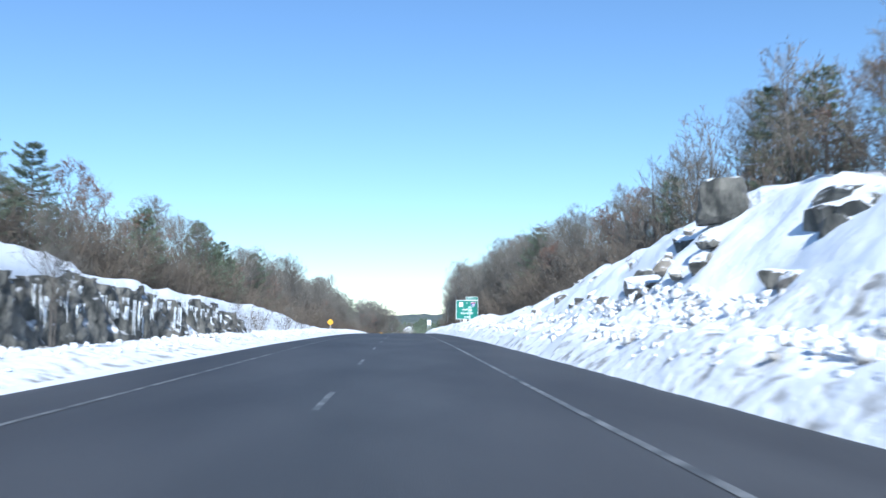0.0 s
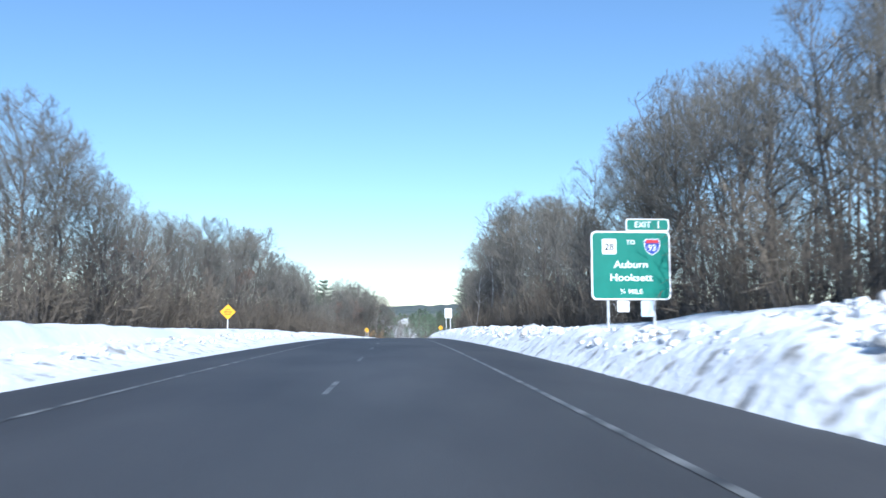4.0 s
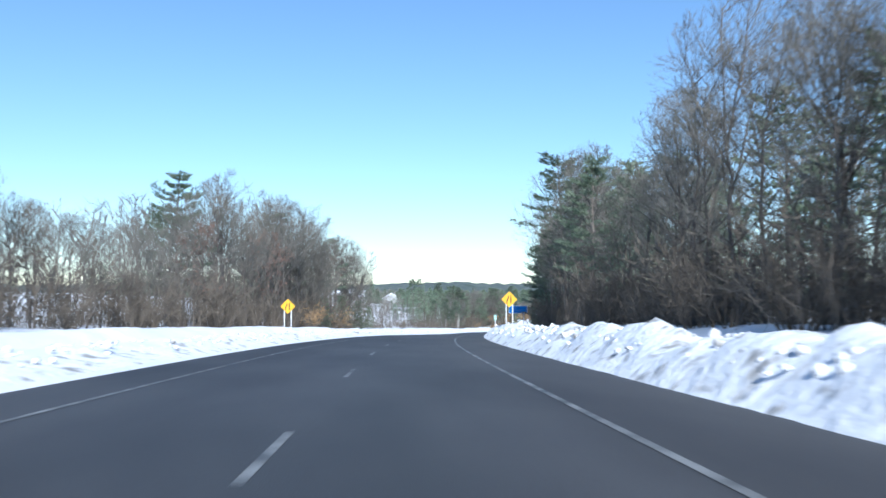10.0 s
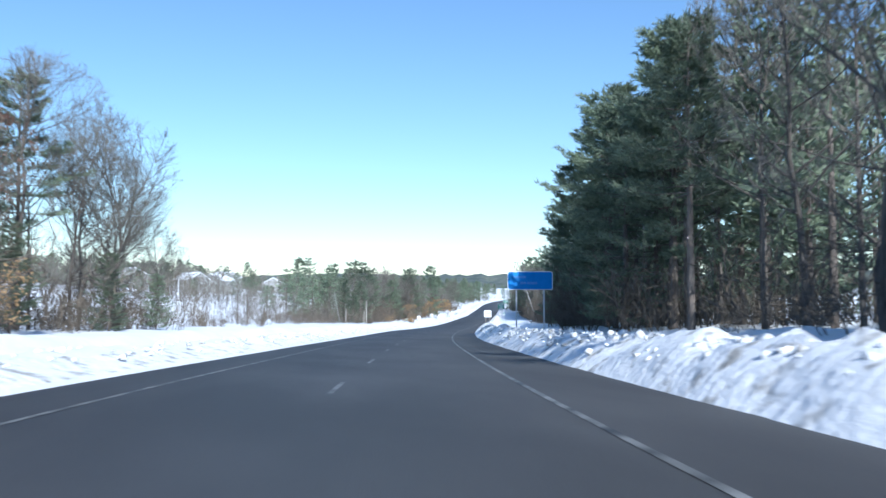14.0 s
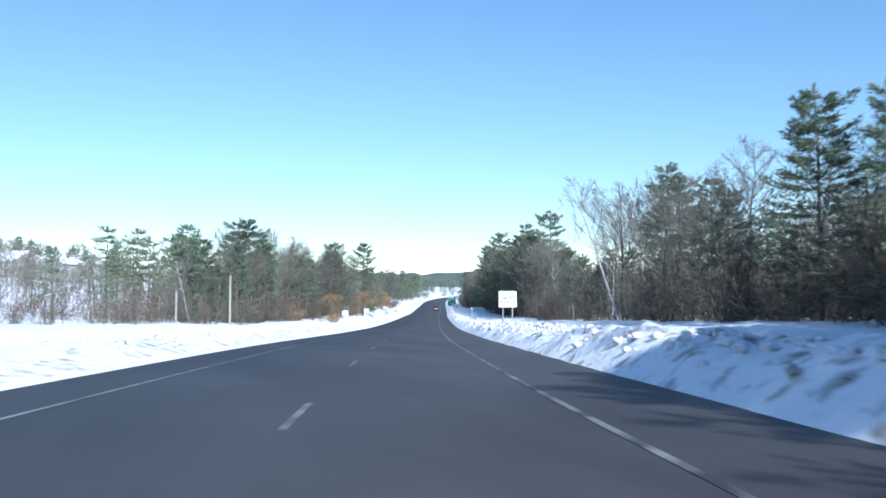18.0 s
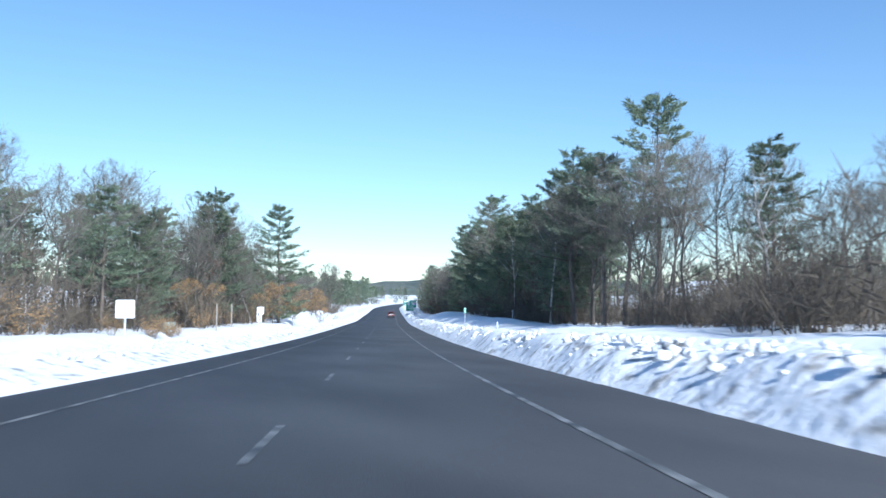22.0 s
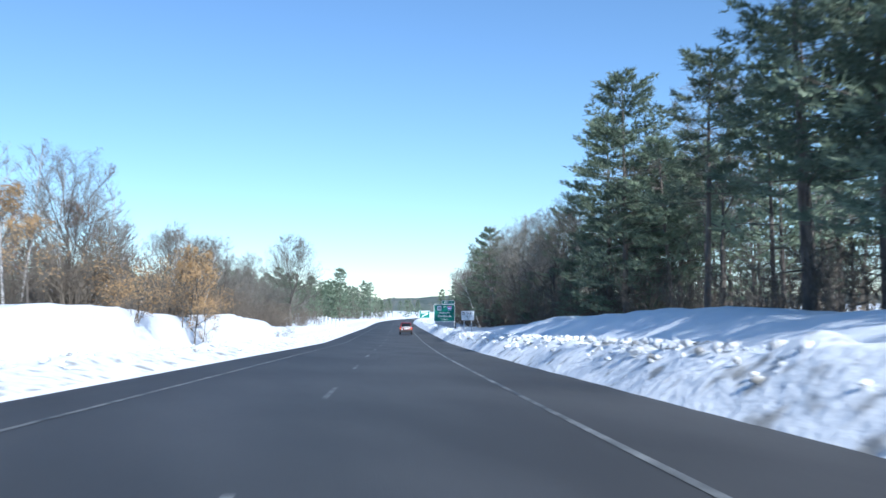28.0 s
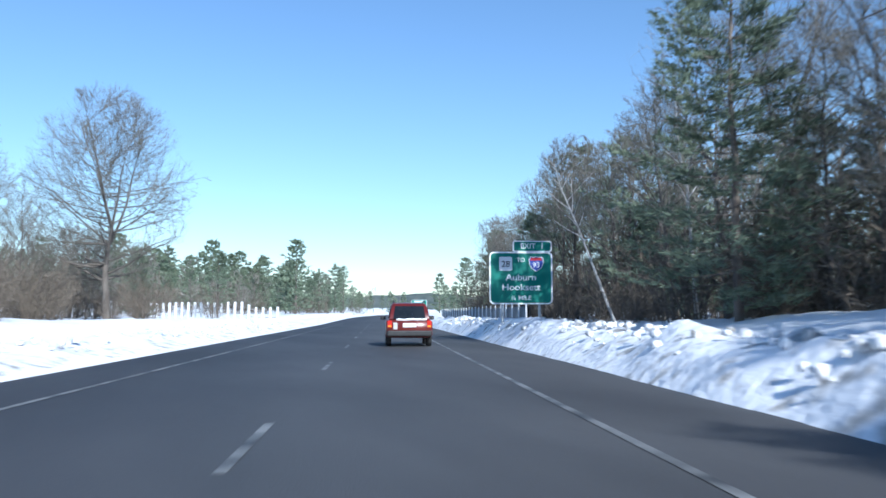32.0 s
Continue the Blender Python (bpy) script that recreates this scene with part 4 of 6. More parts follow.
    for s, u, h in ((27.8, -11.4, 5.0), (28.6, -11.6, 3.8), (61, -12.0, 2.6), (92, -12.4, 3.0)):
        plant("bare", 4, s, u, h, g.uniform(0, 360), label="slim leafless sapling rooted below the rock face")
    for _ in range(34):
        back.put("thin", int(g.integers(0, 5)), g.uniform(-5, 62), g.uniform(15.5, 19), g.uniform(5, 8), g.uniform(0, 360))
    # shrubs and saplings on the slopes by the cutting
    for _ in range(16):
        plant("shrub", int(g.integers(0, 4)), g.uniform(72, 125), -g.uniform(12.5, 17), g.uniform(1.2, 2.6), g.uniform(0, 360))
    for _ in range(12):
        plant("shrub", int(g.integers(0, 4)), g.uniform(24, 110), g.uniform(12.5, 15.5), g.uniform(0.8, 1.8), g.uniform(0, 360))
    for k, s, u, h in ((0, 649, -12.9, 5.6), (1, 649.8, -13.9, 4.4), (0, 648.4, -12.2, 3.2), (1, 653, -14.2, 5.2), (0, 585, -15.2, 4.0), (1, 603, -13.2, 3.2), (0, 612, -14.5, 3.0), (1, 619, -14.5, 3.0), (1, 633, -16.5, 4.2), (0, 668, -18.5, 5.0), (1, 566, -17, 4.5), (0, 556, -17.5, 4.6)):
        plant("tanoak", k, s, u, h, g.uniform(0, 360))
    for s, u, h, t, l in ((648, -18, 9, 200, 28), (650, -19, 10, 150, 22), (646, -18.5, 8, 215, 42), (672, -18, 8, 20, 20), (677, -18.5, 9, 160, 18), (384, 15, 10, 30, 10)):
        plant("birch", int(g.integers(0, 3)), s, u, h, t, l)
    # brown-leaved shrubs
    for _ in range(14):
        plant("leafy", int(g.integers(0, 3)), g.uniform(520, 625), -g.uniform(15.5, 19), g.uniform(1.5, 3.1), g.uniform(0, 360))
    for _ in range(9):
        plant("leafy", int(g.integers(0, 3)), g.uniform(526, 540), -g.uniform(13.6, 15.2), g.uniform(0.8, 1.3), g.uniform(0, 360), label="low tuft of withered orange-brown bracken in snow")
    for s, u, h in ((640, -14, 3.0), (643, -16, 3.4), (655, -15.5, 3.6), (660, -17, 3.2), (670, -16, 2.6), (362, -18, 3.2), (340, -17, 3)):
        plant("leafy", int(g.integers(0, 3)), s, u, h, g.uniform(0, 360))
    for _ in range(46):
        plant("shrub", int(g.integers(0, 4)), g.uniform(636, 752), -g.uniform(14.5, 21), g.uniform(1.8, 3.6), g.uniform(0, 360))
    # single trees that stand out
    for k, s, u, h in ((3, 38, 17.5, 6.5), (0, 36, 19, 7.0), (3, 103, 17.2, 10.0), (1, 461, 18.2, 9.9), (3, 354, -18.6, 4.6), (0, 366, -18.8, 5.6), (3, 378, -18.8, 5.0), (0, 387, -19, 4.4), (0, 76, -17, 5.6), (3, 82, -17.6, 6.2), (0, 88, -18, 5.4), (3, 40, -17.6, 6.0), (0, 34, -17.2, 5.8), (5, 541, 20.7, 17.8), (5, 547.5, 18.2, 14.6), (1, 561, 18.9, 17.4), (4, 565, 18.2, 15.6), (1, 554.5, 19, 15.6), (5, 522, 20.4, 10.2), (3, 617, 18, 20), (2, 664, 18.0, 18.5), (3, 655.2, 17, 18.8), (3, 704, 12.2, 13.4), (3, 378, 13, 15.5),
                       (2, 372, 15, 18), (1, 319, -25.6, 15.5), (0, 528, -27, 15.5), (0, 575, -18.9, 15.9), (3, 602.7, -15.2, 17.2), (1, 590, -20, 14),
                       (2, 612, -62, 17), (1, 624, -61.6, 16.5), (0, 640, -55.7, 16), (0, 437.6, 16.6, 9.8), (3, 452.5, 17.5, 8.4), (2, 746, 13, 9.5), (3, 748, -20, 5.5), (0, 757, -23, 7), (2, 766, -17, 7.5)):
        plant("pine", k, s, u, h, g.uniform(0, 360))
    gp = np.random.default_rng(31)
    for _ in range(20):                                     # young evergreens under the bare crowns
        plant("pine", int(gp.choice([0, 2, 3])), gp.uniform(662, 734), gp.uniform(14.5, 20), gp.uniform(4.5, 8.5), gp.uniform(0, 360), label="young dark green pine in the shade of taller trees")
    for _ in range(10):
        plant("pine", int(gp.choice([0, 3])), gp.uniform(448, 500), gp.uniform(18, 24), gp.uniform(3.5, 6.5), gp.uniform(0, 360), label="young dark green pine in the shade of taller trees")
    for s, u, h in ((686, -12.2, 1.1), (684, -12.8, 0.8), (700, -13.2, 0.9), (652, -12.9, 1.0)):
        plant("shrub", 1, s, u, h, 40 * s, label="low bare shrub poking out of the snow")
    for _ in range(60):                                     # thicker growth above the cutting
        sb = gp.uniform(0, 125)
        back.put("thin", int(gp.integers(0, 5)), sb, -gp.uniform(17.5, 24), canopy(-1, sb) * gp.uniform(0.7, 1.0), gp.uniform(0, 360))
        sb = gp.uniform(20, 118)
        back.put("thin", int(gp.integers(0, 5)), sb, gp.uniform(16.5, 24), canopy(1, sb) * gp.uniform(0.7, 1.0), gp.uniform(0, 360))
    for _ in range(120):
        back.put("under", int(gp.integers(0, 3)), gp.uniform(0, 125), -gp.uniform(16.5, 22), gp.uniform(2.4, 4.4), gp.uniform(0, 360))
    for s, u, h in ((44, -17.4, 6.0), (49, -18, 5.6), (57, -17.6, 5.4), (90, 16.6, 7.5), (58, 17, 6.2), (68, 16.8, 7.0)):
        plant("oak", int(gp.integers(0, 3)), s, u, h, gp.uniform(0, 360))
    plant("oldoak", 0, 580, -19.5, 15.5, 200, label="tall bare oak among pines beside the road")
    plant("oldoak", 0, 352, -21.5, 15.5, 120, label="tall bare oak at the end of the woods")
    plant("oldoak", 0, 150, 17.5, 14.5, 70, label="tall bare oak in the roadside woods")
    plant("oldoak", 0, 678, 15.8, 12.2, 250, label="tall bare oak in the roadside woods")
    plant("birch", 1, 581, 16, 11, 60)
    plant("oldoak", 1, 543, 18.6, 13.8, 30, label="tall bare oak beside a single high pine")
    plant("oldoak", 1, 553, 17.0, 13.2, 160, label="tall bare oak at the edge of the pines")
    for _ in range(60):
        back.put("under", int(gp.integers(0, 3)), gp.uniform(420, 447), gp.uniform(16, 20), gp.uniform(3.0, 5.0), gp.uniform(0, 360))
    for _ in range(90):                                     # brush and low woods round the white house
        back.put("under", int(gp.integers(0, 3)), gp.uniform(514, 546), gp.uniform(19, 30), gp.uniform(2.4, 4.4), gp.uniform(0, 360))
    for _ in range(60):
        back.put("under", int(gp.integers(0, 3)), gp.uniform(540, 566), gp.uniform(19, 27), gp.uniform(1.3, 2.4), gp.uniform(0, 360))
    for _ in range(60):
        back.put("under", int(gp.integers(0, 3)), gp.uniform(545, 592), gp.uniform(42, 62), gp.uniform(2.4, 4.6), gp.uniform(0, 360))
    for _ in range(40):
        far.put("farpine", int(gp.integers(0, 3)), gp.uniform(560, 680), gp.uniform(60, 92), gp.uniform(6, 9.5), gp.uniform(0, 360))
    for k, s, u, h in ((1, 531, 19.0, 12.2), (5, 536, 19.6, 13.4), (6, 527, 19.5, 10.6), (3, 533, 17.6, 9.8), (0, 549, 17.4, 13.6), (4, 525, 22, 10.0), (3, 555, -23, 15.2), (6, 549, -22.4, 13.6), (1, 561, -24, 14.5)):
        plant("bare", k, s, u, h, 47 * s)
    for k, s, u, h in ((1, 592, -14.6, 5.6), (0, 598, -15.4, 5.2), (1, 627, -15.8, 5.4)):
        plant("tanoak", k, s, u, h, 83 * s)
    plant("birch", 2, 558, 15.8, 13, 10)
    plant("birch", 0, 583, -15.8, 8, 150, 22)
    plant("oldoak", 0, 731, -17.3, 15.3, 30)
    for k, s, u, h in ((6, 722, -22.5, 11.5), (1, 728, -24, 10.5)):
        plant("bare", k, s, u, h, 61 * s)
    plant("birch", 0, 463, 14.5, 11, 200, 6)
    plant("birch", 0, 720, 12.5, 10, 190, 8)
    plant("birch", 1, 214, 11.0, 9, 20, 12)
    # brush round the white house, and thicker growth on the hillside
    g2 = np.random.default_rng(77)
    for _ in range(70):
        far.put("farbare", int(g2.integers(0, 3)), g2.uniform(555, 660), g2.uniform(60, 95), g2.uniform(7, 11), g2.uniform(0, 360))
    for _ in range(80):
        back.put("under", int(g2.integers(0, 3)), g2.uniform(520, 600), g2.uniform(25, 44), g2.uniform(1.4, 2.6), g2.uniform(0, 360))
    for _ in range(70):
        back.put("under", int(g2.integers(0, 3)), g2.uniform(206, 300), g2.uniform(13.5, 20), g2.uniform(3, 6), g2.uniform(0, 360))
    for _ in range(120):
        far.put("farbare" if g2.random() < 0.8 else "farpine", int(g2.integers(0, 3)), g2.uniform(540, 720), -g2.uniform(98, 150), g2.uniform(5, 9), g2.uniform(0, 360))
    for _ in range(60):
        far.put("farbare", int(g2.integers(0, 3)), g2.uniform(600, 700), -g2.uniform(40, 92), g2.uniform(3, 5), g2.uniform(0, 360))
    for _ in range(60):
        far.put("farbare", int(g2.integers(0, 3)), g2.uniform(512, 562), g2.uniform(26, 42), g2.uniform(2.6, 4.4), g2.uniform(0, 360))
    for _ in range(230):
        far.put("farbare" if g2.random() < 0.93 else "farpine", int(g2.integers(0, 3)), g2.uniform(470, 660), -g2.uniform(70, 128), g2.uniform(5, 9.5), g2.uniform(0, 360))
    for _ in range(330):
        far.put("farbare", int(g2.integers(0, 3)), g2.uniform(445, 625), -g2.uniform(46, 105), g2.uniform(3.4, 6.4), g2.uniform(0, 360))
    for _ in range(110):
        back.put("under", int(g2.integers(0, 3)), g2.uniform(494, 562), g2.uniform(19, 40), g2.uniform(1.8, 3.8), g2.uniform(0, 360))
    for _ in range(26):
        back.put("thin", int(g2.integers(0, 5)), g2.uniform(494, 560), g2.uniform(20, 40), g2.uniform(5, 8), g2.uniform(0, 360))
    for _ in range(12):
        far.put("farpine", int(g2.integers(0, 3)), g2.uniform(590, 720), -g2.uniform(60, 130), g2.uniform(8, 12), g2.uniform(0, 360))
    back.finish("woods")
    far.finish("far_woods")


forest()


# ---------------------------------------------------------------- rocks of the cutting
def rock_shape(seed, r, squash=0.75):
    """A broken block: a rough box with corners and slabs sheared off."""
    g = np.random.default_rng(seed)
    bm = bmesh.new()
    bmesh.ops.create_icosphere(bm, subdivisions=3, radius=1.3)
    tilt = Euler((g.normal(0, 0.25), g.normal(0, 0.25), g.uniform(0, 3.1))).to_matrix()
    axes = [np.array(tilt @ Vector(a)) for a in ((1, 0, 0), (-1, 0, 0), (0, 1, 0), (0, -1, 0), (0, 0, 1), (0, 0, -1))]
    planes = [(a, g.uniform(0.6, 1.0)) for a in axes] + [(unit(g.normal(0, 1, 3)), g.uniform(0.55, 0.95)) for _ in range(16)]
    for v in bm.verts:
        p = np.array(v.co)
        for n, d in planes:
            q = p @ n
            if q > d:
                p = p - n * (q - d)
        p = p * (1 + 0.12 * noise.noise(Vector(p * 1.7) + Vector((seed, 0, 0))) + 0.06 * noise.noise(Vector(p * 5.0)))
        v.co = Vector((p[0] * r * 1.15, p[1] * r * 1.5, p[2] * r * 1.05 * squash))
    me = bpy.data.meshes.new("boulder")
    bm.to_mesh(me)
    bm.free()
    return me


def boulders():
    rows = [(31.2, 12.5, 1.05, 0), (34.0, 11.8, 0.6, 0), (43, 9.6, 0.55, 1), (41.5, 9.8, 0.5, 1), (45, 9.4, 0.45, 0), (33, 9.8, 0.8, 1), (34.5, 10.3, 0.6, 0), (31.2, 10.0, 0.5, 1),
            (28, 10.3, 0.5, 0), (29, 10.9, 0.4, 0), (20.5, 9.9, 0.6, 1), (21.8, 10.1, 0.5, 0), (23, 12.2, 0.8, 0), (22, 12.7, 0.8, 0), (21.5, 11.7, 0.7, 0), (24, 12.9, 0.6, 0),
            (48, 11.5, 0.5, 0), (52, 10.2, 0.6, 1), (57, 10.9, 0.5, 0), (62, 10.0, 0.45, 0), (16, 10.4, 0.7, 1), (12, 11.5, 0.9, 0), (9, 10.3, 0.6, 0), (70, 10.5, 0.4, 0)]
    g = np.random.default_rng(21)
    for _ in range(18):
        s = g.uniform(6, 90)
        rows.append((s, g.uniform(9.2, 10.6) if g.random() < 0.6 else g.uniform(10.6, 13.5), g.uniform(0.2, 0.42), int(g.random() < 0.35)))
    for i, (s, u, r, tan) in enumerate(rows):
        me = rock_shape(i, r * 1.05, 0.85)
        me.materials.append(ROCK_TAN if tan and r < 1.2 else ROCK)
        ob = new("boulder", me)
        ob.matrix_world = on_ground(s, u, (i * 67) % 60 - 30, 1.0, 0.45 * r)
        tagged(ob, "tan broken boulder breaking through the snowy slope" if tan else "dark grey granite boulder on the snowy slope", "rock", "boulders on the slope")


boulders()


def rock_cut():
    """The blasted rock face along the left-hand side, with ice on it."""
    S, Hn = np.arange(-12, 84, 0.2), 24
    V, T = [], []
    for i, s in enumerate(S):
        top = float(np.interp(s, CUT_S, CUT_L)) * 0.84 - 0.2 + 0.3 * float(fbm(np.array(s * 0.35), np.array(3.0), 41, 3))
        fade = float(smooth(84, 62, s)) 
        for j in range(Hn):
            w = j / (Hn - 1)
            z = -0.2 + (top * (0.35 + 0.65 * fade) + 0.2) * w
            col = float(np.round(fbm(np.array(s * 0.5), np.array(w * 0.8), 43, 2) * 3) / 3)
            d = 0.40 * col + 0.30 * float(fbm(np.array(s * 1.3), np.array(z * 0.7), 44, 3)) - 0.22 * abs(float(fbm(np.array(s * 1.9 + z * 0.4), np.array(z * 1.1 - s * 0.3), 47, 2))) + 0.16 * float(np.round(vnoise(np.array(s * 2.6), np.array(z * 2.2), 46) * 2) / 2)
            u = -12.6 - 0.7 * w + d * (0.4 + 0.6 * fade) - (1 - fade) * 1.2
            x, y, z0 = road_xy(s, u)
            V.append((float(x), float(y), float(z0) + z))
    for i in range(len(S) - 1):
        for j in range(Hn - 1):
            p = i * Hn + j
            T += [(p, p + 1, p + Hn + 1), (p, p + Hn + 1, p + Hn)]
    face = tagged(new("rock_face", tri_mesh("rock_face", V, T, ROCK)), "dark blasted granite face streaked with ice under a snow cap", "rock", kind="structure")
    g = np.random.default_rng(5)
    for k in range(120):
        s = g.uniform(-5, 62)
        top = float(np.interp(s, CUT_S, CUT_L)) * 0.84 - 0.2
        L = g.uniform(0.25, 0.8) if k % 3 else g.uniform(0.7, min(2.0, top))
        geo = Geo()
        for q in range(int(g.integers(3, 7))):
            o, l, w = g.normal(0, 0.22), L * g.uniform(0.4, 1), g.uniform(0.5, 1.1)
            geo.tube([(o, 0, 0), (o, -0.03, -l * 0.5), (o, 0, -l)], [0.034 * w, 0.024 * w, 0.006], 5)
        ob = child("icicle", geo.mesh("icicle", ICE, True), face)
        ob.matrix_world = at(s, -12.86 + g.uniform(-0.15, 0.1), top * g.uniform(0.55, 1.0) + 0.12, -90)
    return face


rock_cut()


def clods():
    """Broken lumps thrown up by the plough on both banks."""
    g = np.random.default_rng(8)
    base = bmesh.new()
    bmesh.ops.create_cube(base, size=1.5)
    bmesh.ops.triangulate(base, faces=base.faces)
    bv = np.array([v.co for v in base.verts])
    bf = np.array([[v.index for v in f.verts] for f in base.faces])
    base.free()
    geo = Geo()
    for k in range(11500):
        right = g.random() < 0.7
        heap = k > 9000
        s = g.uniform(-2, 118) if heap else g.uniform(-2, 745)
        u = g.uniform(6.2, 9.4) if heap else g.normal(6.5, 0.65) if right else g.normal(-8.5, 0.7)
        if -7.6 < u < 5.35:
            continue
        r = min(0.2 if heap else 0.13, g.lognormal(-2.25 if heap else -2.6, 0.45)) * (1.0 if right else 0.8)
        x, y, z = road_xy(s, u)
        V = bv @ np.linalg.qr(g.normal(0, 1, (3, 3)))[0] * (1 + g.normal(0, 0.22, (len(bv), 1))) * r * np.array([g.uniform(0.7, 1.4), g.uniform(0.7, 1.4), g.uniform(0.6, 1.0)])
        geo.add(V + np.array([float(x), float(y), float(z) + float(ground_height(s, u)) + 0.09]), bf)
    tagged(new("snow_clods", geo.mesh("snow_clods", DIRTY_SNOW)), "broken lumps of ploughed snow heaped along the road", "snow", kind="stuff")


clods()


# ---------------------------------------------------------------- signs
def bm_mesh(name, bm, material):
    me = bpy.data.meshes.new(name)
    bm.to_mesh(me)
    bm.free()
    me.materials.append(material)
    return me


def part(name, bm, material, parent, label=""):
    return child(name, bm_mesh(name, bm, material), parent, label)


def box(bm, x0, x1, y0, y1, z0, z1, bevel=0.0):
    r = bmesh.ops.create_cube(bm, size=1.0)
    for v in r["verts"]:
        v.co = Vector((x0 + (v.co.x + 0.5) * (x1 - x0), y0 + (v.co.y + 0.5) * (y1 - y0), z0 + (v.co.z + 0.5) * (z1 - z0)))
    if bevel:
        e = list({e for v in r["verts"] for e in v.link_edges})
        bmesh.ops.bevel(bm, geom=e, offset=bevel, segments=2, profile=0.5, affect="EDGES")
    return bm


def plate(pts, y0, y1):
    """A flat plate of the outline pts (x, z), from y0 to y1."""
    bm = bmesh.new()
    a = [bm.verts.new((x, y0, z)) for x, z in pts]
    b = [bm.verts.new((x, y1, z)) for x, z in pts]
    bm.faces.new(a)
    bm.faces.new(b[::-1])
    for i in range(len(pts)):
        j = (i + 1) % len(pts)
        bm.faces.new((a[j], a[i], b[i], b[j]))
    bmesh.ops.recalc_face_normals(bm, faces=bm.faces)
    return bm


def rounded(x0, x1, z0, z1, r, n=4):
    out = []
    for cx, cz, a0 in ((x1 - r, z1 - r, 0), (x0 + r, z1 - r, 90), (x0 + r, z0 + r, 180), (x1 - r, z0 + r, 270)):
        for k in range(n + 1):
            a = radians(a0 + 90 * k / n)
            out.append((cx + r * math.cos(a), cz + r * math.sin(a)))
    return out


def word(txt, size, x, z, y, material, parent, wide=1.0, name="lettering"):
    cu = bpy.data.curves.new(name, "FONT")
    cu.body, cu.size, cu.align_x, cu.align_y, cu.extrude, cu.resolution_u = txt, size, "CENTER", "CENTER", 0.002, 3
    cu.offset = size * 0.012
    tmp = bpy.data.objects.new(name, cu)
    me = bpy.data.meshes.new_from_object(tmp)
    bpy.data.objects.remove(tmp)
    me.materials.append(material)
    ob = child(name, me, parent)
    ob.matrix_basis = pose(x, y, z, 90, 0, 0) @ Matrix.Diagonal((wide, 1, 1, 1))
    return ob


def post(parent, x, top, w=0.07, d=0.05, material=STEEL, y=0.06, name="post"):
    bm = bmesh.new()                       # a U-shaped channel post
    box(bm, x - w / 2, x + w / 2, y, y + 0.012, -0.9, top)
    box(bm, x - w / 2, x - w / 2 + 0.01, y + 0.012, y + d, -0.9, top)
    box(bm, x + w / 2 - 0.01, x + w / 2, y + 0.012, y + d, -0.9, top)
    return part(name, bm, material, parent)


def sign_root(name, s, u, label, turn=0.0, group=""):
    """The foot of a sign, and the height of the road over it."""
    root = new(name)
    root.matrix_world = on_ground(s, u, turn, 1.0, 0.0)
    tagged(root, label, "road sign", group)
    return root, -float(ground_height(np.float64(s), np.float64(u)))


def shield(cx, cz, w):
    p = [(-0.5, 0.32), (-0.34, 0.5), (-0.17, 0.43), (0, 0.5), (0.17, 0.43), (0.34, 0.5), (0.5, 0.32), (0.47, 0.0), (0.33, -0.3), (0, -0.52), (-0.33, -0.3), (-0.47, 0)]
    return [(cx + x * w, cz + z * w) for x, z in p]


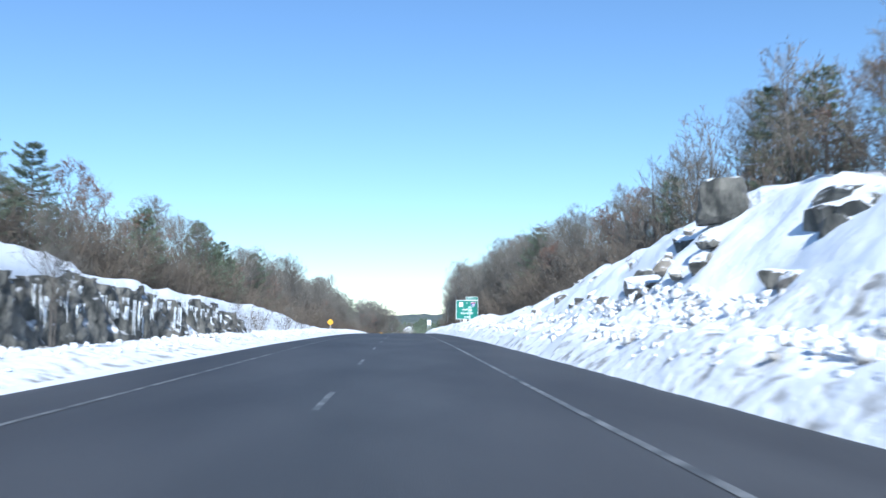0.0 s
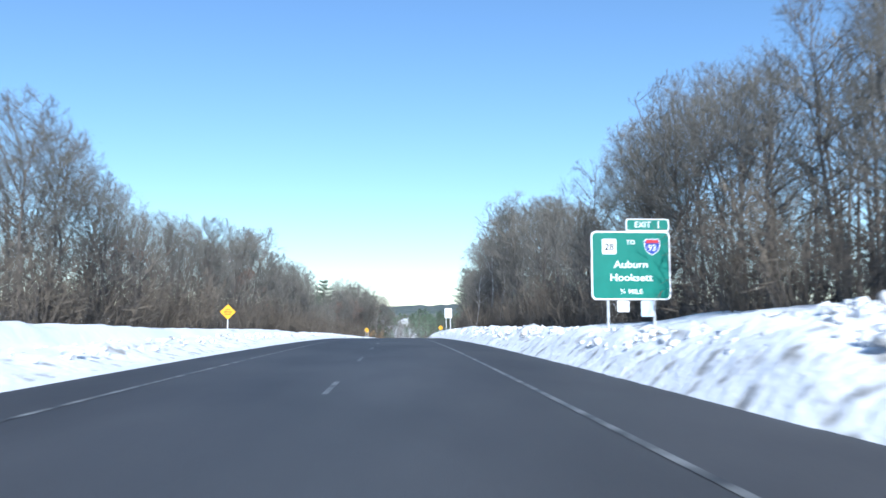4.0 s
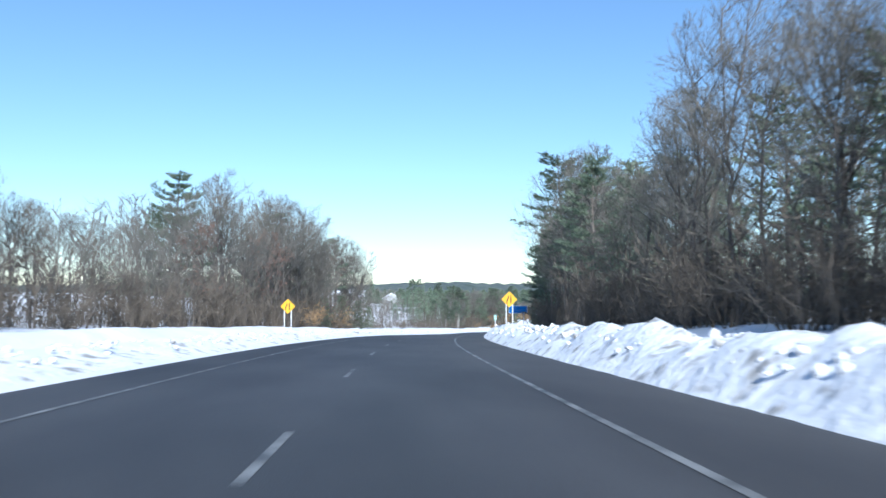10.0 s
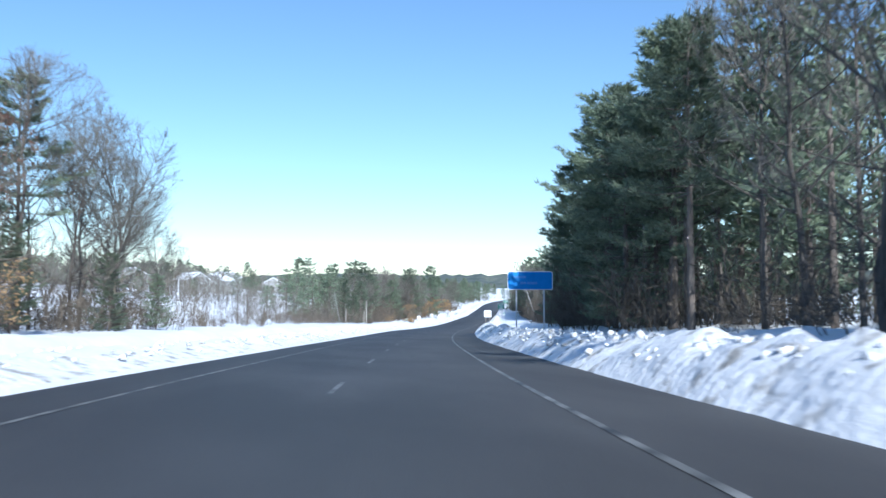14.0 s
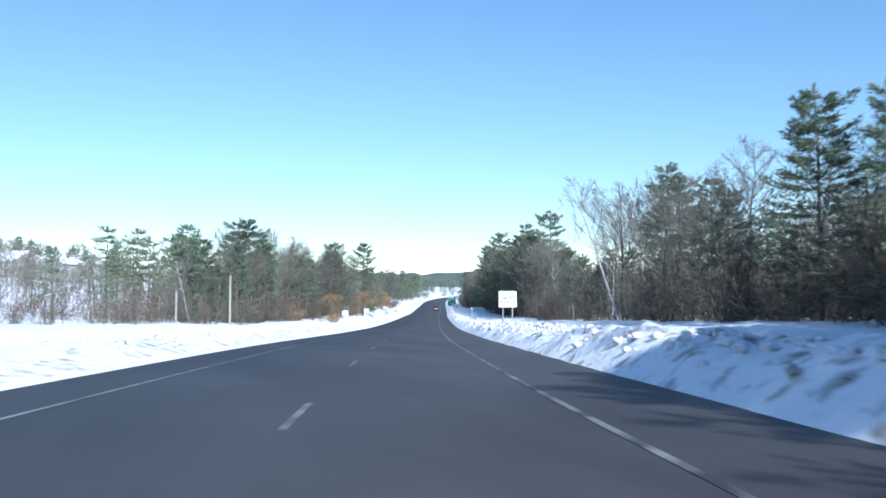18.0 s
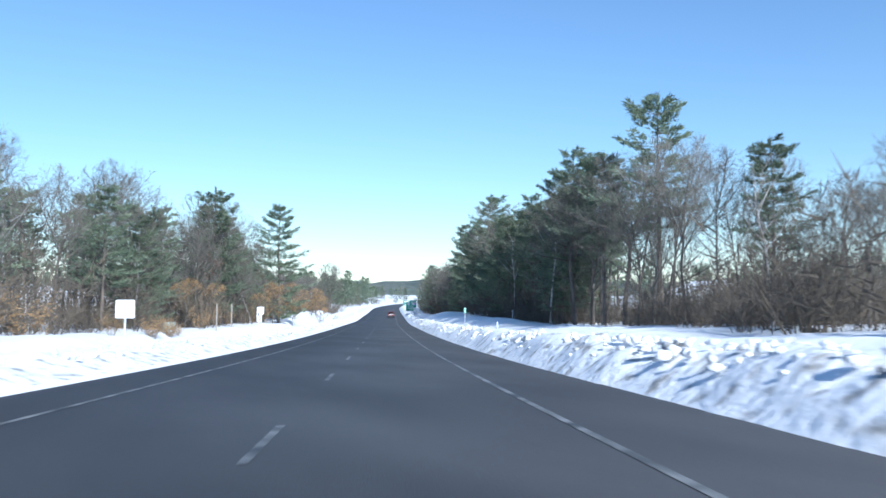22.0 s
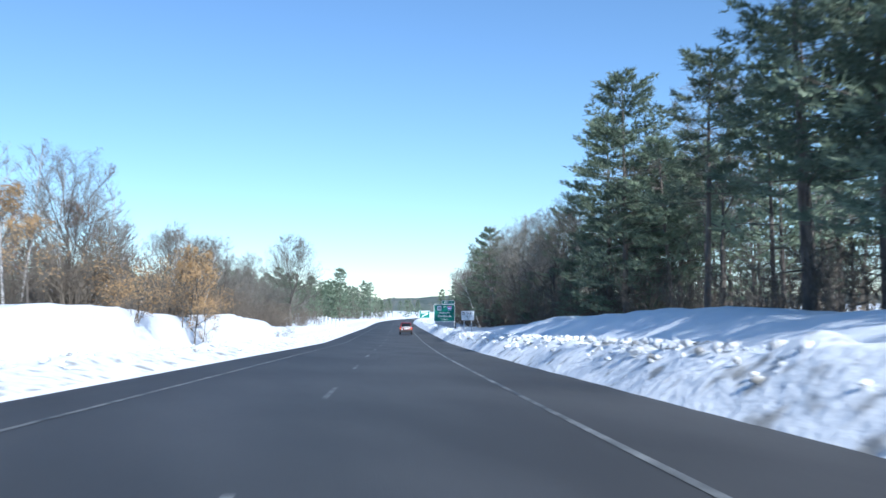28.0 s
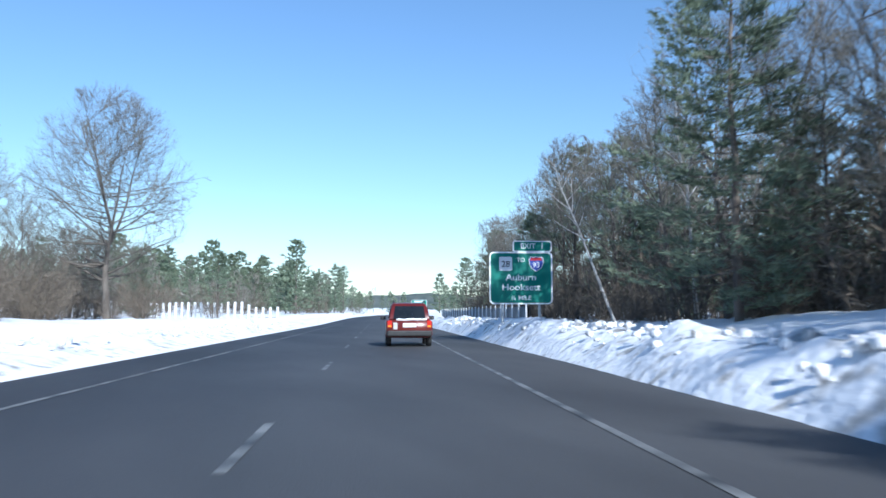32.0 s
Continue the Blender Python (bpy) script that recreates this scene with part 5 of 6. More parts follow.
def guide_sign(s, u, z0, z1, width, far_text, plaques):
    root, g0 = sign_root("guide_sign", s, u, "large green exit guide sign with white lettering on steel posts", group="green guide signs")
    a, b = g0 + z0, g0 + z1
    x0, x1 = -width / 2, width / 2
    H = b - a
    part("border", plate(rounded(x0, x1, a, b, 0.22), 0.0, 0.03), WHITE, root, "white reflective border")
    part("panel", plate(rounded(x0 + 0.07, x1 - 0.07, a + 0.07, b - 0.07, 0.18), -0.006, 0.0), GREEN, root)
    t0, t1 = b + 0.004, b + 0.55
    part("tab_border", plate(rounded(x1 - 1.95, x1 - 0.02, t0, t1, 0.12), 0.0, 0.03), WHITE, root)
    part("exit_tab", plate(rounded(x1 - 1.89, x1 - 0.08, t0 + 0.05, t1 - 0.05, 0.09), -0.006, 0.0), GREEN, root, "green exit number tab")
    word("EXIT", 0.36, x1 - 1.2, (t0 + t1) / 2, -0.010, WHITE, root)
    word("1", 0.42, x1 - 0.5, (t0 + t1) / 2, -0.010, WHITE, root)
    zr = a + H * 0.78
    part("route_marker", plate(rounded(x0 + 0.48, x0 + 1.12, zr - 0.36, zr + 0.32, 0.08), -0.012, -0.006), WHITE, root, "white state route marker")
    word("28", 0.42, x0 + 0.8, zr - 0.05, -0.016, BLACK, root)
    word("TO", 0.28, 0.0, zr + 0.16, -0.010, WHITE, root)
    part("interstate_rim", plate(shield(x1 - 0.8, zr - 0.02, 0.74), -0.010, -0.006), WHITE, root)
    part("interstate_shield", plate(shield(x1 - 0.8, zr - 0.02, 0.67), -0.014, -0.010), SHIELD_BLUE, root, "blue interstate shield")
    part("shield_band", plate([(x1 - 1.10, zr + 0.14), (x1 - 0.50, zr + 0.14), (x1 - 0.56, zr + 0.28), (x1 - 1.04, zr + 0.28)], -0.018, -0.014), SIGN_RED, root, "red band of the shield")
    word("93", 0.38, x1 - 0.8, zr - 0.08, -0.020, WHITE, root)
    word("Auburn", 0.44, 0.0, a + H * 0.51, -0.010, WHITE, root, 1.12)
    word("Hooksett", 0.44, 0.0, a + H * 0.32, -0.010, WHITE, root, 1.12)
    word(far_text, 0.29, 0.0, a + H * 0.12, -0.010, WHITE, root, 1.1)
    for x in (-width * 0.29, width * 0.29):
        post(root, x, b - 0.15, 0.11, 0.09, STEEL, 0.05)
    for zz in (a + H * 0.25, a + H * 0.75):
        bm = bmesh.new()
        box(bm, x0 + 0.1, x1 - 0.1, 0.031, 0.05, zz - 0.04, zz + 0.04)
        part("stringer", bm, ALU, root)
    if plaques:
        part("plaque", plate(rounded(-0.62, -0.1, a - 0.52, a - 0.03, 0.05), 0.02, 0.035), WHITE, root, "small white plaque below the sign")
        part("plaque", plate(rounded(0.42, 0.95, a - 0.72, a - 0.03, 0.05), 0.02, 0.035), PALE_BLUE, root, "small pale blue plaque below the sign")


SHIELD_BLUE = mat("shield_blue", (0.02, 0.05, 0.30), (0.03, 0.07, 0.36), 2, 0.45)
SIGN_RED = mat("sign_red", (0.45, 0.02, 0.03), (0.52, 0.03, 0.04), 2, 0.45)
PALE_BLUE = mat("pale_blue_sheet", (0.50, 0.62, 0.80), (0.60, 0.70, 0.85), 2, 0.45)
PALE_RED = mat("faded_red", (0.55, 0.22, 0.22), (0.66, 0.32, 0.32), 3, 0.5)
PALE_GREEN = mat("faded_green", (0.05, 0.30, 0.20), (0.14, 0.42, 0.32), 3, 0.5)

guide_sign(131.1, 10.1, 2.2, 5.2, 3.5, "\u00be MILE", True)
guide_sign(716.5, 6.85, 1.73, 4.28, 3.1, "\u00bd MILE", False)


def exit_direction_sign(s, u):
    root, g0 = sign_root("guide_sign", s, u, "distant green exit sign with a white arrow beside the ramp", group="green guide signs")
    a, b = g0 + 1.6, g0 + 3.9
    part("border", plate(rounded(-1.6, 1.6, a, b, 0.2), 0, 0.03), WHITE, root)
    part("panel", plate(rounded(-1.52, 1.52, a + 0.07, b - 0.07, 0.16), -0.006, 0), GREEN, root)
    part("arrow", plate([(-0.9, a + 0.5), (0.5, a + 1.3), (0.35, a + 1.55), (1.1, a + 1.6), (0.8, a + 0.9), (0.62, a + 1.12), (-0.75, a + 0.3)], -0.012, -0.006), WHITE, root, "white arrow")
    for zz in (b - 0.45, b - 0.85):
        part("text_bar", plate([(-1.1, zz), (1.1, zz), (1.1, zz + 0.2), (-1.1, zz + 0.2)], -0.010, -0.006), WHITE, root)
    for x in (-0.9, 0.9):
        post(root, x, b - 0.1, 0.1, 0.08)


exit_direction_sign(850, 8.2)


def speed_sign(s, u):
    root, g0 = sign_root("speed_limit_sign", s, u, "white speed limit sign on two galvanised posts")
    a, b, w = g0 + 2.5, g0 + 3.72, 0.914
    part("panel", plate(rounded(-w / 2, w / 2, a, b, 0.06), 0.0, 0.006), WHITE, root)
    word("SPEED", 0.20, 0, b - 0.22, -0.004, GREY_PRINT, root)
    word("LIMIT", 0.20, 0, b - 0.48, -0.004, GREY_PRINT, root)
    word("55", 0.52, 0, a + 0.34, -0.004, BLACK, root, 1.0)
    for x in (-0.26, 0.26):
        post(root, x, b - 0.05, 0.075, 0.05, WHITE_POST, 0.012)


GREY_PRINT = mat("faded_print", (0.45, 0.45, 0.45), (0.62, 0.62, 0.62), 4, 0.5)
WHITE_POST = mat("pale_steel", (0.58, 0.59, 0.60), (0.72, 0.72, 0.72), 4, 0.5, fine=0.1)
speed_sign(200.3, 6.36)


def diamond(c, r, cx=0.0):
    k = 0.03
    return [(cx + r - k, c - k), (cx + r - k, c + k), (cx + k, c + r - k), (cx - k, c + r - k), (cx - r + k, c + k), (cx - r + k, c - k), (cx - k, c - r + k), (cx + k, c - r + k)]


def warning_sign(s, u, c, posts, merge, label):
    root, g0 = sign_root("warning_sign", s, u, label, group="yellow warning signs")
    c = g0 + c
    part("panel", plate(diamond(c, 0.66), 0.0, 0.006), YELLOW, root)
    if merge:
        part("arrow", plate([(0.09, c - 0.33), (0.17, c - 0.33), (0.17, c + 0.33), (0.09, c + 0.33)], -0.006, -0.002), BLACK, root)
        part("arrow", plate([(-0.24, c - 0.33), (-0.16, c - 0.33), (-0.16, c - 0.12), (-0.04, c + 0.10), (-0.04, c + 0.30), (-0.12, c + 0.30), (-0.12, c + 0.13), (-0.24, c - 0.09)], -0.006, -0.002), BLACK, root)
    else:
        for zz, w in ((c + 0.19, 0.2), (c + 0.0, 0.33), (c - 0.19, 0.25)):
            for x0 in ((-w, -0.02), (0.02, w)):
                part("text_bar", plate([(x0[0], zz - 0.05), (x0[1], zz - 0.05), (x0[1], zz + 0.05), (x0[0], zz + 0.05)], -0.006, -0.002), FADED_BLACK, root)
    for x in posts:
        post(root, x, c + 0.3 - abs(x) * 0.3, 0.075, 0.05, WHITE_POST, 0.012)


FADED_BLACK = mat("faded_black_print", (0.22, 0.12, 0.01), (0.32, 0.18, 0.01), 4, 0.5)
warning_sign(310.2, -12.3, 2.7, (-0.3, 0.3), True, "yellow diamond lane-ends sign on two pale posts")
warning_sign(306.7, 6.9, 3.2, (-0.27, 0.27), True, "yellow diamond lane-ends sign above the ploughed bank")
warning_sign(167.0, -14.3, 2.35, (0.0,), False, "faded yellow diamond sign on a single post")


def blue_sign(s, u):
    root, g0 = sign_root("service_sign", s, u, "broad blue motorist sign with a white rim, half shaded")
    a, b = g0 + 3.75, g0 + 5.1
    part("border", plate(rounded(-1.65, 1.65, a, b, 0.16), 0, 0.03), WHITE, root)
    part("panel", plate(rounded(-1.6, 1.6, a + 0.05, b - 0.05, 0.13), -0.006, 0), BLUE, root)
    for zz, x0, x1 in ((b - 0.42, -1.2, -0.3), (a + 0.5, -0.7, -0.3), (a + 0.5, -0.2, 0.5)):
        part("text_bar", plate([(x0, zz - 0.08), (x1, zz - 0.08), (x1, zz + 0.08), (x0, zz + 0.08)], -0.010, -0.006), FADED_BLUE, root)
    for x in (-1.0, 1.0):
        post(root, x, b - 0.1, 0.1, 0.08, WHITE_POST, 0.035)


FADED_BLUE = mat("faded_blue_print", (0.06, 0.24, 0.62), (0.12, 0.32, 0.70), 3, 0.5)
blue_sign(387.0, 8.05)


def shop_sign(s, u):
    root, g0 = sign_root("billboard", s, u, "white advertising board with a green landscape and faded red letters")
    root.matrix_world = root.matrix_world @ Matrix.Scale(0.82, 4)
    a = (g0 + 2.02) / 0.82
    b, w = a + 1.31, 0.72
    part("panel", plate(rounded(-w, w, a, b, 0.07), 0, 0.02), WHITE, root)
    zz = a + 0.70
    part("landscape", plate([(-0.62, zz - 0.05), (0.64, zz - 0.05), (0.64, zz + 0.20), (0.5, zz + 0.20), (0.45, zz + 0.30), (0.36, zz + 0.21), (0.1, zz + 0.17), (-0.08, zz + 0.10), (-0.14, zz + 0.14),
                             (-0.20, zz + 0.20), (-0.26, zz + 0.03), (-0.36, zz + 0.10), (-0.42, zz + 0.01), (-0.62, zz - 0.01)], -0.004, 0), PALE_GREEN, root, "faded green hills and lodge")
    part("roof", plate([(-0.1, zz + 0.0), (0.15, zz + 0.0), (0.15, zz + 0.11), (-0.1, zz + 0.09)], -0.008, -0.004), WHITE, root)
    part("roof", plate([(0.25, zz + 0.0), (0.6, zz + 0.0), (0.6, zz + 0.13), (0.25, zz + 0.13)], -0.008, -0.004), WHITE, root)
    for k in range(5):
        x = -0.5 + k * 0.245
        ww = 0.03 if k == 3 else 0.085
        z0 = a + 0.45 if k == 3 else a + 0.30
        part("text_bar", plate([(x - ww, z0), (x + ww, z0), (x + ww, a + 0.56), (x - ww, a + 0.56)], -0.004, 0), PALE_RED, root)
    part("rule", plate([(-0.64, a + 0.07), (0.64, a + 0.07), (0.64, a + 0.085), (-0.64, a + 0.085)], -0.004, 0), BLACK, root)
    for x in (-0.38, 0.38):
        bm = bmesh.new()
        box(bm, x - 0.05, x + 0.05, 0.021, 0.12, -0.9, b - 0.1, 0.008)
        part("post", bm, WOOD, root)


shop_sign(460.2, 6.47)


def memorial_sign(s, u):
    root, g0 = sign_root("memorial_sign", s, u, "white memorial highway sign with black lettering, shaded by trees")
    a, b, w = g0 + 2.12, g0 + 3.08, 0.66
    part("panel", plate(rounded(-w, w, a, b, 0.03), 0, 0.01), WHITE, root)
    part("emblem", plate([(-0.56, b - 0.42), (-0.45, b - 0.47), (-0.34, b - 0.42), (-0.34, b - 0.12), (-0.56, b - 0.12)], -0.004, 0), BLACK, root, "black shield emblem")
    part("emblem_field", plate([(-0.52, b - 0.36), (-0.45, b - 0.42), (-0.38, b - 0.36), (-0.38, b - 0.22), (-0.52, b - 0.22)], -0.008, -0.004), WHITE, root)
    word("101st Airborne", 0.115, 0.14, b - 0.20, -0.003, BLACK, root)
    word("Division", 0.115, 0.14, b - 0.34, -0.003, BLACK, root)
    word('"Screaming Eagles"', 0.105, 0.0, b - 0.56, -0.003, BLACK, root)
    word("Highway", 0.105, 0.0, b - 0.71, -0.003, BLACK, root)
    part("seal", plate(rounded(0.0, 0.1, a + 0.06, a + 0.16, 0.049), -0.004, 0), BLACK, root)
    for x in (-0.38, 0.38):
        bm = bmesh.new()
        box(bm, x - 0.045, x + 0.045, 0.011, 0.10, -0.9, b + 0.03, 0.008)
        part("post", bm, WHITE_POST, root)


memorial_sign(680.4, 7.25)


def mile_marker(s, u, top):
    root, g0 = sign_root("mile_marker", s, u, "small green mile marker with white figures on a steel post", group="mile markers")
    b = g0 + top
    part("border", plate(rounded(-0.14, 0.14, b - 0.56, b, 0.03), 0, 0.004), WHITE, root)
    part("panel", plate(rounded(-0.125, 0.125, b - 0.545, b - 0.015, 0.025), -0.003, 0), PALE_MARK, root)
    part("text_bar", plate([(-0.07, b - 0.16), (0.07, b - 0.16), (0.07, b - 0.08), (-0.07, b - 0.08)], -0.006, -0.003), WHITE, root)
    part("text_bar", plate([(-0.06, b - 0.46), (0.06, b - 0.46), (0.06, b - 0.27), (-0.06, b - 0.27)], -0.006, -0.003), WHITE, root)
    post(root, 0.0, b - 0.05, 0.06, 0.04, WHITE_POST, 0.006)


PALE_MARK = mat("marker_green", (0.05, 0.36, 0.26), (0.08, 0.44, 0.33), 3, 0.45)
mile_marker(77.8, 6.3, 2.75)
mile_marker(326.3, 6.05, 2.22)
mile_marker(573.5, 9.2, 2.75)


def small_plate(s, u, z0, z1, w, label, material):
    root, g0 = sign_root("back_of_sign" if material is ALU else "small_sign", s, u, label)
    part("panel", plate(rounded(-w / 2, w / 2, g0 + z0, g0 + z1, 0.04), 0.0, 0.005), material, root)
    post(root, 0.0, g0 + z1 - 0.04, 0.06, 0.04, WHITE_POST, -0.055 if material is ALU else 0.008)


small_plate(512.8, -9.7, 1.6, 2.3, 0.72, "plain pale back of a sign on one steel post", WHITE)
small_plate(549.0, -9.8, 2.0, 2.6, 0.42, "small plain white sign on a thin post", WHITE)


def curve_sign(s, u):
    root, g0 = sign_root("curve_sign", s, u, "narrow white sign with a black winding arrow under a small plate")
    a, b, w = g0 + 1.35, g0 + 2.35, 0.2
    part("panel", plate(rounded(-w, w, a, b, 0.03), 0.0, 0.005), WHITE_POST, root)
    part("plate", plate(rounded(-w, w, b + 0.05, b + 0.3, 0.03), 0.0, 0.005), WHITE_POST, root, "small grey plate above the panel")
    part("text_bar", plate([(-0.12, b + 0.13), (0.12, b + 0.13), (0.12, b + 0.21), (-0.12, b + 0.21)], -0.004, 0.0), GREY_PRINT, root)
    mid = [(0.09 * math.sin(k * 0.62), a + 0.1 + k * 0.08) for k in range(11)]
    part("arrow", plate([(x - 0.028, z) for x, z in mid] + [(x + 0.028, z) for x, z in mid[::-1]], -0.004, 0.0), BLACK, root, "black winding arrow")
    post(root, 0.0, b + 0.2, 0.06, 0.04, WHITE_POST, 0.008)


curve_sign(553.2, -10.6)


def marker_post(s, u, h, w=0.09, material=None, label="thin pale marker post standing in the snow"):
    bm = bmesh.new()
    box(bm, -w / 2, w / 2, -0.03, 0.03, -0.5, h, 0.006)
    ob = new("marker_post", bm_mesh("marker_post", bm, material or WHITE_POST))
    ob.matrix_world = on_ground(s, u, 0, 1, 0)
    tagged(ob, label, "post", "marker posts")


marker_post(561.9, 12.8, 1.1)
marker_post(545, 9.0, 0.9)
marker_post(469, -18, 2.6, 0.12, WOOD, "short weathered wooden pole beside the road")
marker_post(482, -17, 2.4, 0.14, WOOD, "short weathered wooden pole beside the road")
marker_post(476, -15.6, 4.2, 0.16, WOOD, "short weathered wooden pole beside the road")
marker_post(552.7, -14.1, 2.2, 0.10, WOOD, "weathered wooden pole at the wood's edge")
marker_post(561.9, -14.5, 2.3, 0.10, WOOD, "weathered wooden pole at the wood's edge")


# ---------------------------------------------------------------- fences, pole, houses
def fence(pts, n, h, label, rail=True, w=0.16):
    """A row of pale posts between road places (s, u), joined by rails."""
    root = new("post_fence")
    (s0, u0), (s1, u1) = pts
    root.matrix_world = Matrix.Identity(4)
    tagged(root, label, "fence", "pale post fences")
    bm = bmesh.new()
    box(bm, -w / 2, w / 2, -w / 2, w / 2, -0.4, h, 0.01)
    me = bm_mesh("post", bm, WHITE_WOOD)
    foot = []
    for i in range(n):
        f = i / (n - 1)
        ob = child("post", me, root)
        m = on_ground(s0 + (s1 - s0) * f, u0 + (u1 - u0) * f, 0, 1, 0)
        ob.matrix_basis = m
        foot.append(m.translation.copy())
    if rail:
        for zz in (0.35 * h, 0.8 * h):
            geo = Geo()
            geo.tube([(p.x, p.y, p.z + zz) for p in foot[::3] + [foot[-1]]], [0.035] * (len(foot[::3]) + 1), 4)
            child("rail", geo.mesh("rail", WOOD), root)


WHITE_WOOD = mat("pale_painted_wood", (0.60, 0.60, 0.58), (0.78, 0.77, 0.75), 3, 0.7, fine=0.15)
fence([(440, -42), (466, -42)], 17, 2.3, "row of tall pale fence posts behind the snow field", False)
fence([(520, -44), (548, -42)], 15, 2.0, "row of pale fence posts on the far slope", False)
fence([(764, -10.5), (779, -32)], 27, 1.7, "pale post fence along the edge of the snow field", True, 0.24)


def barrier(s0, s1, u):
    """Low grey wall with pale posts beside the ramp."""
    root = new("roadside_barrier", strip(s0, s1, u, u + 0.18, 1.75, 3.0, "roadside_barrier", CONCRETE, 2.4))
    tagged(root, "low grey concrete barrier with pale posts near the exit", "barrier")
    bm = bmesh.new()
    box(bm, -0.05, 0.05, -0.05, 0.05, 0.3, 1.95, 0.01)
    me = bm_mesh("post", bm, WHITE_POST)
    for i in range(26):
        ob = child("post", me, root)
        ob.matrix_basis = at(s0 + i * (s1 - s0) / 26.0, u - 0.08)


CONCRETE = mat("weathered_concrete", (0.16, 0.16, 0.16), (0.26, 0.26, 0.25), 1, 0.85, 0.3, 8, fine=0.15)
barrier(728, 800, 9.2)


def lamp_pole(s, u):
    root = new("street_lamp")
    root.matrix_world = on_ground(s, u, 0, 1, 0)
    tagged(root, "slim grey street lamp with a short arm", "street lamp")
    geo = Geo()
    geo.tube([(0, 0, -0.4), (0, 0, 3.0), (0, 0, 6.0)], [0.10, 0.08, 0.06], 8)
    child("pole", geo.mesh("pole", WHITE_POST, True), root)
    geo = Geo()
    geo.tube([(0, 0, 5.9), (0.4, 0, 6.1), (0.9, 0, 6.1)], [0.05, 0.05, 0.045], 6)
    child("arm", geo.mesh("arm", WHITE_POST, True), root)
    bm = bmesh.new()
    box(bm, 0.75, 1.25, -0.12, 0.12, 6.02, 6.14, 0.03)
    part("lamp_head", bm, STEEL, root)


lamp_pole(445, -38)


def house(s, u, w, d, h, roof, turn, label, lift=0.0, wall=SIDING):
    """A two-gabled house under snow, its windows set into the walls."""
    root = new("house")
    root.matrix_world = on_ground(s, u, turn, 1, 0) @ pose(0, 0, lift)
    tagged(root, label, "house", "houses beyond the trees")
    bm = bmesh.new()
    box(bm, -w / 2, w / 2, -d / 2, d / 2, -1.5 - lift, h)
    part("wall", bm, wall, root)
    bm = plate([(-w / 2, h), (w / 2, h), (0, h + roof)], -d / 2, d / 2)
    part("gable", bm, wall, root)
    e = 0.35
    k = roof / (w / 2)
    for sg in (-1, 1):
        bm = plate([(0, h + roof + 0.02), (sg * (w / 2 + e), h - k * e + 0.02), (sg * (w / 2 + e), h - k * e + 0.3), (0, h + roof + 0.32)], -d / 2 - e, d / 2 + e)
        part("roof", bm, SNOW, root, "snow-covered roof slope")
    bm = bmesh.new()
    box(bm, w * 0.2, w * 0.2 + 0.6, -0.3, 0.3, h + roof * 0.3, h + roof + 0.7, 0.02)
    part("chimney", bm, ROCK_TAN, root)
    for face, yy in ((-1, -d / 2), (1, d / 2)):
        for x in (-w * 0.3, 0, w * 0.3):
            for z in ([0.9] if h < 3.6 else [0.9, 3.4]):
                bm = bmesh.new()
                box(bm, x - 0.5, x + 0.5, yy - 0.03, yy + 0.03, z, z + 1.3)
                fr = part("window", bm, WHITE, root)
                bm = bmesh.new()
                box(bm, x - 0.42, x + 0.42, yy + face * 0.02 - 0.02, yy + face * 0.04 - 0.0, z + 0.08, z + 1.22)
                part("pane", bm, WINDOW, fr)


house(237, 38, 8, 7, 2.8, 2.2, 12, "small white house with a snowy roof behind trees")
house(606, 50, 10.5, 9, 2.6, 2.0, 8, "low white house with a snowy gable roof behind pines", 0.3, WHITE_SIDING)
house(640, 76, 9, 8, 2.8, 2.0, 20, "white house with a snowy roof deep in the woods")
for s, u, w, t in ((599, -95, 8, 62), (610, -90, 8, -15), (566, -101, 8, 40), (640, -98, 9, 60), (655, -84, 8, 20)):
    house(s, u, w, 8, 3.4, 2.2, t, "grey house with a snowy roof among trees above the field", 0.4)


def utility_cabinet(s, u):
    root = new("utility_cabinet")
    root.matrix_world = on_ground(s, u, 8, 1, 0)
    tagged(root, "low pale green metal utility cabinet half buried in snow", "cabinet")
    bm = bmesh.new()
    box(bm, -0.45, 0.45, -0.3, 0.3, -0.3, 0.55, 0.02)
    part("body", bm, CABINET_GREEN, root)
    bm = bmesh.new()
    box(bm, -0.48, 0.48, -0.33, 0.33, 0.552, 0.62, 0.02)
    part("lid", bm, CABINET_GREEN, root)


CABINET_GREEN = mat("faded_green_enamel", (0.24, 0.30, 0.28), (0.33, 0.39, 0.36), 3, 0.5, fine=0.08)
utility_cabinet(546.5, -16.5)


# ---------------------------------------------------------------- the red car ahead
CAR_RED = mat("red_car_paint", (0.10, 0.012, 0.010), (0.135, 0.016, 0.013), 1.2, 0.3, fine=0.08)
GLASS_DARK = mat("tinted_glass", (0.010, 0.012, 0.014), (0.016, 0.018, 0.02), 2, 0.06)
TRIM = mat("black_plastic", (0.02, 0.02, 0.021), (0.035, 0.035, 0.036), 5, 0.6, fine=0.1)
RUBBER = mat("tyre_rubber", (0.015, 0.015, 0.015), (0.03, 0.03, 0.03), 6, 0.8)
TAIL_RED = mat("tail_lamp_red", (0.50, 0.02, 0.015), (0.58, 0.03, 0.02), 3, 0.15)
AMBER = mat("lamp_amber", (0.75, 0.25, 0.03), (0.82, 0.30, 0.04), 3, 0.2)


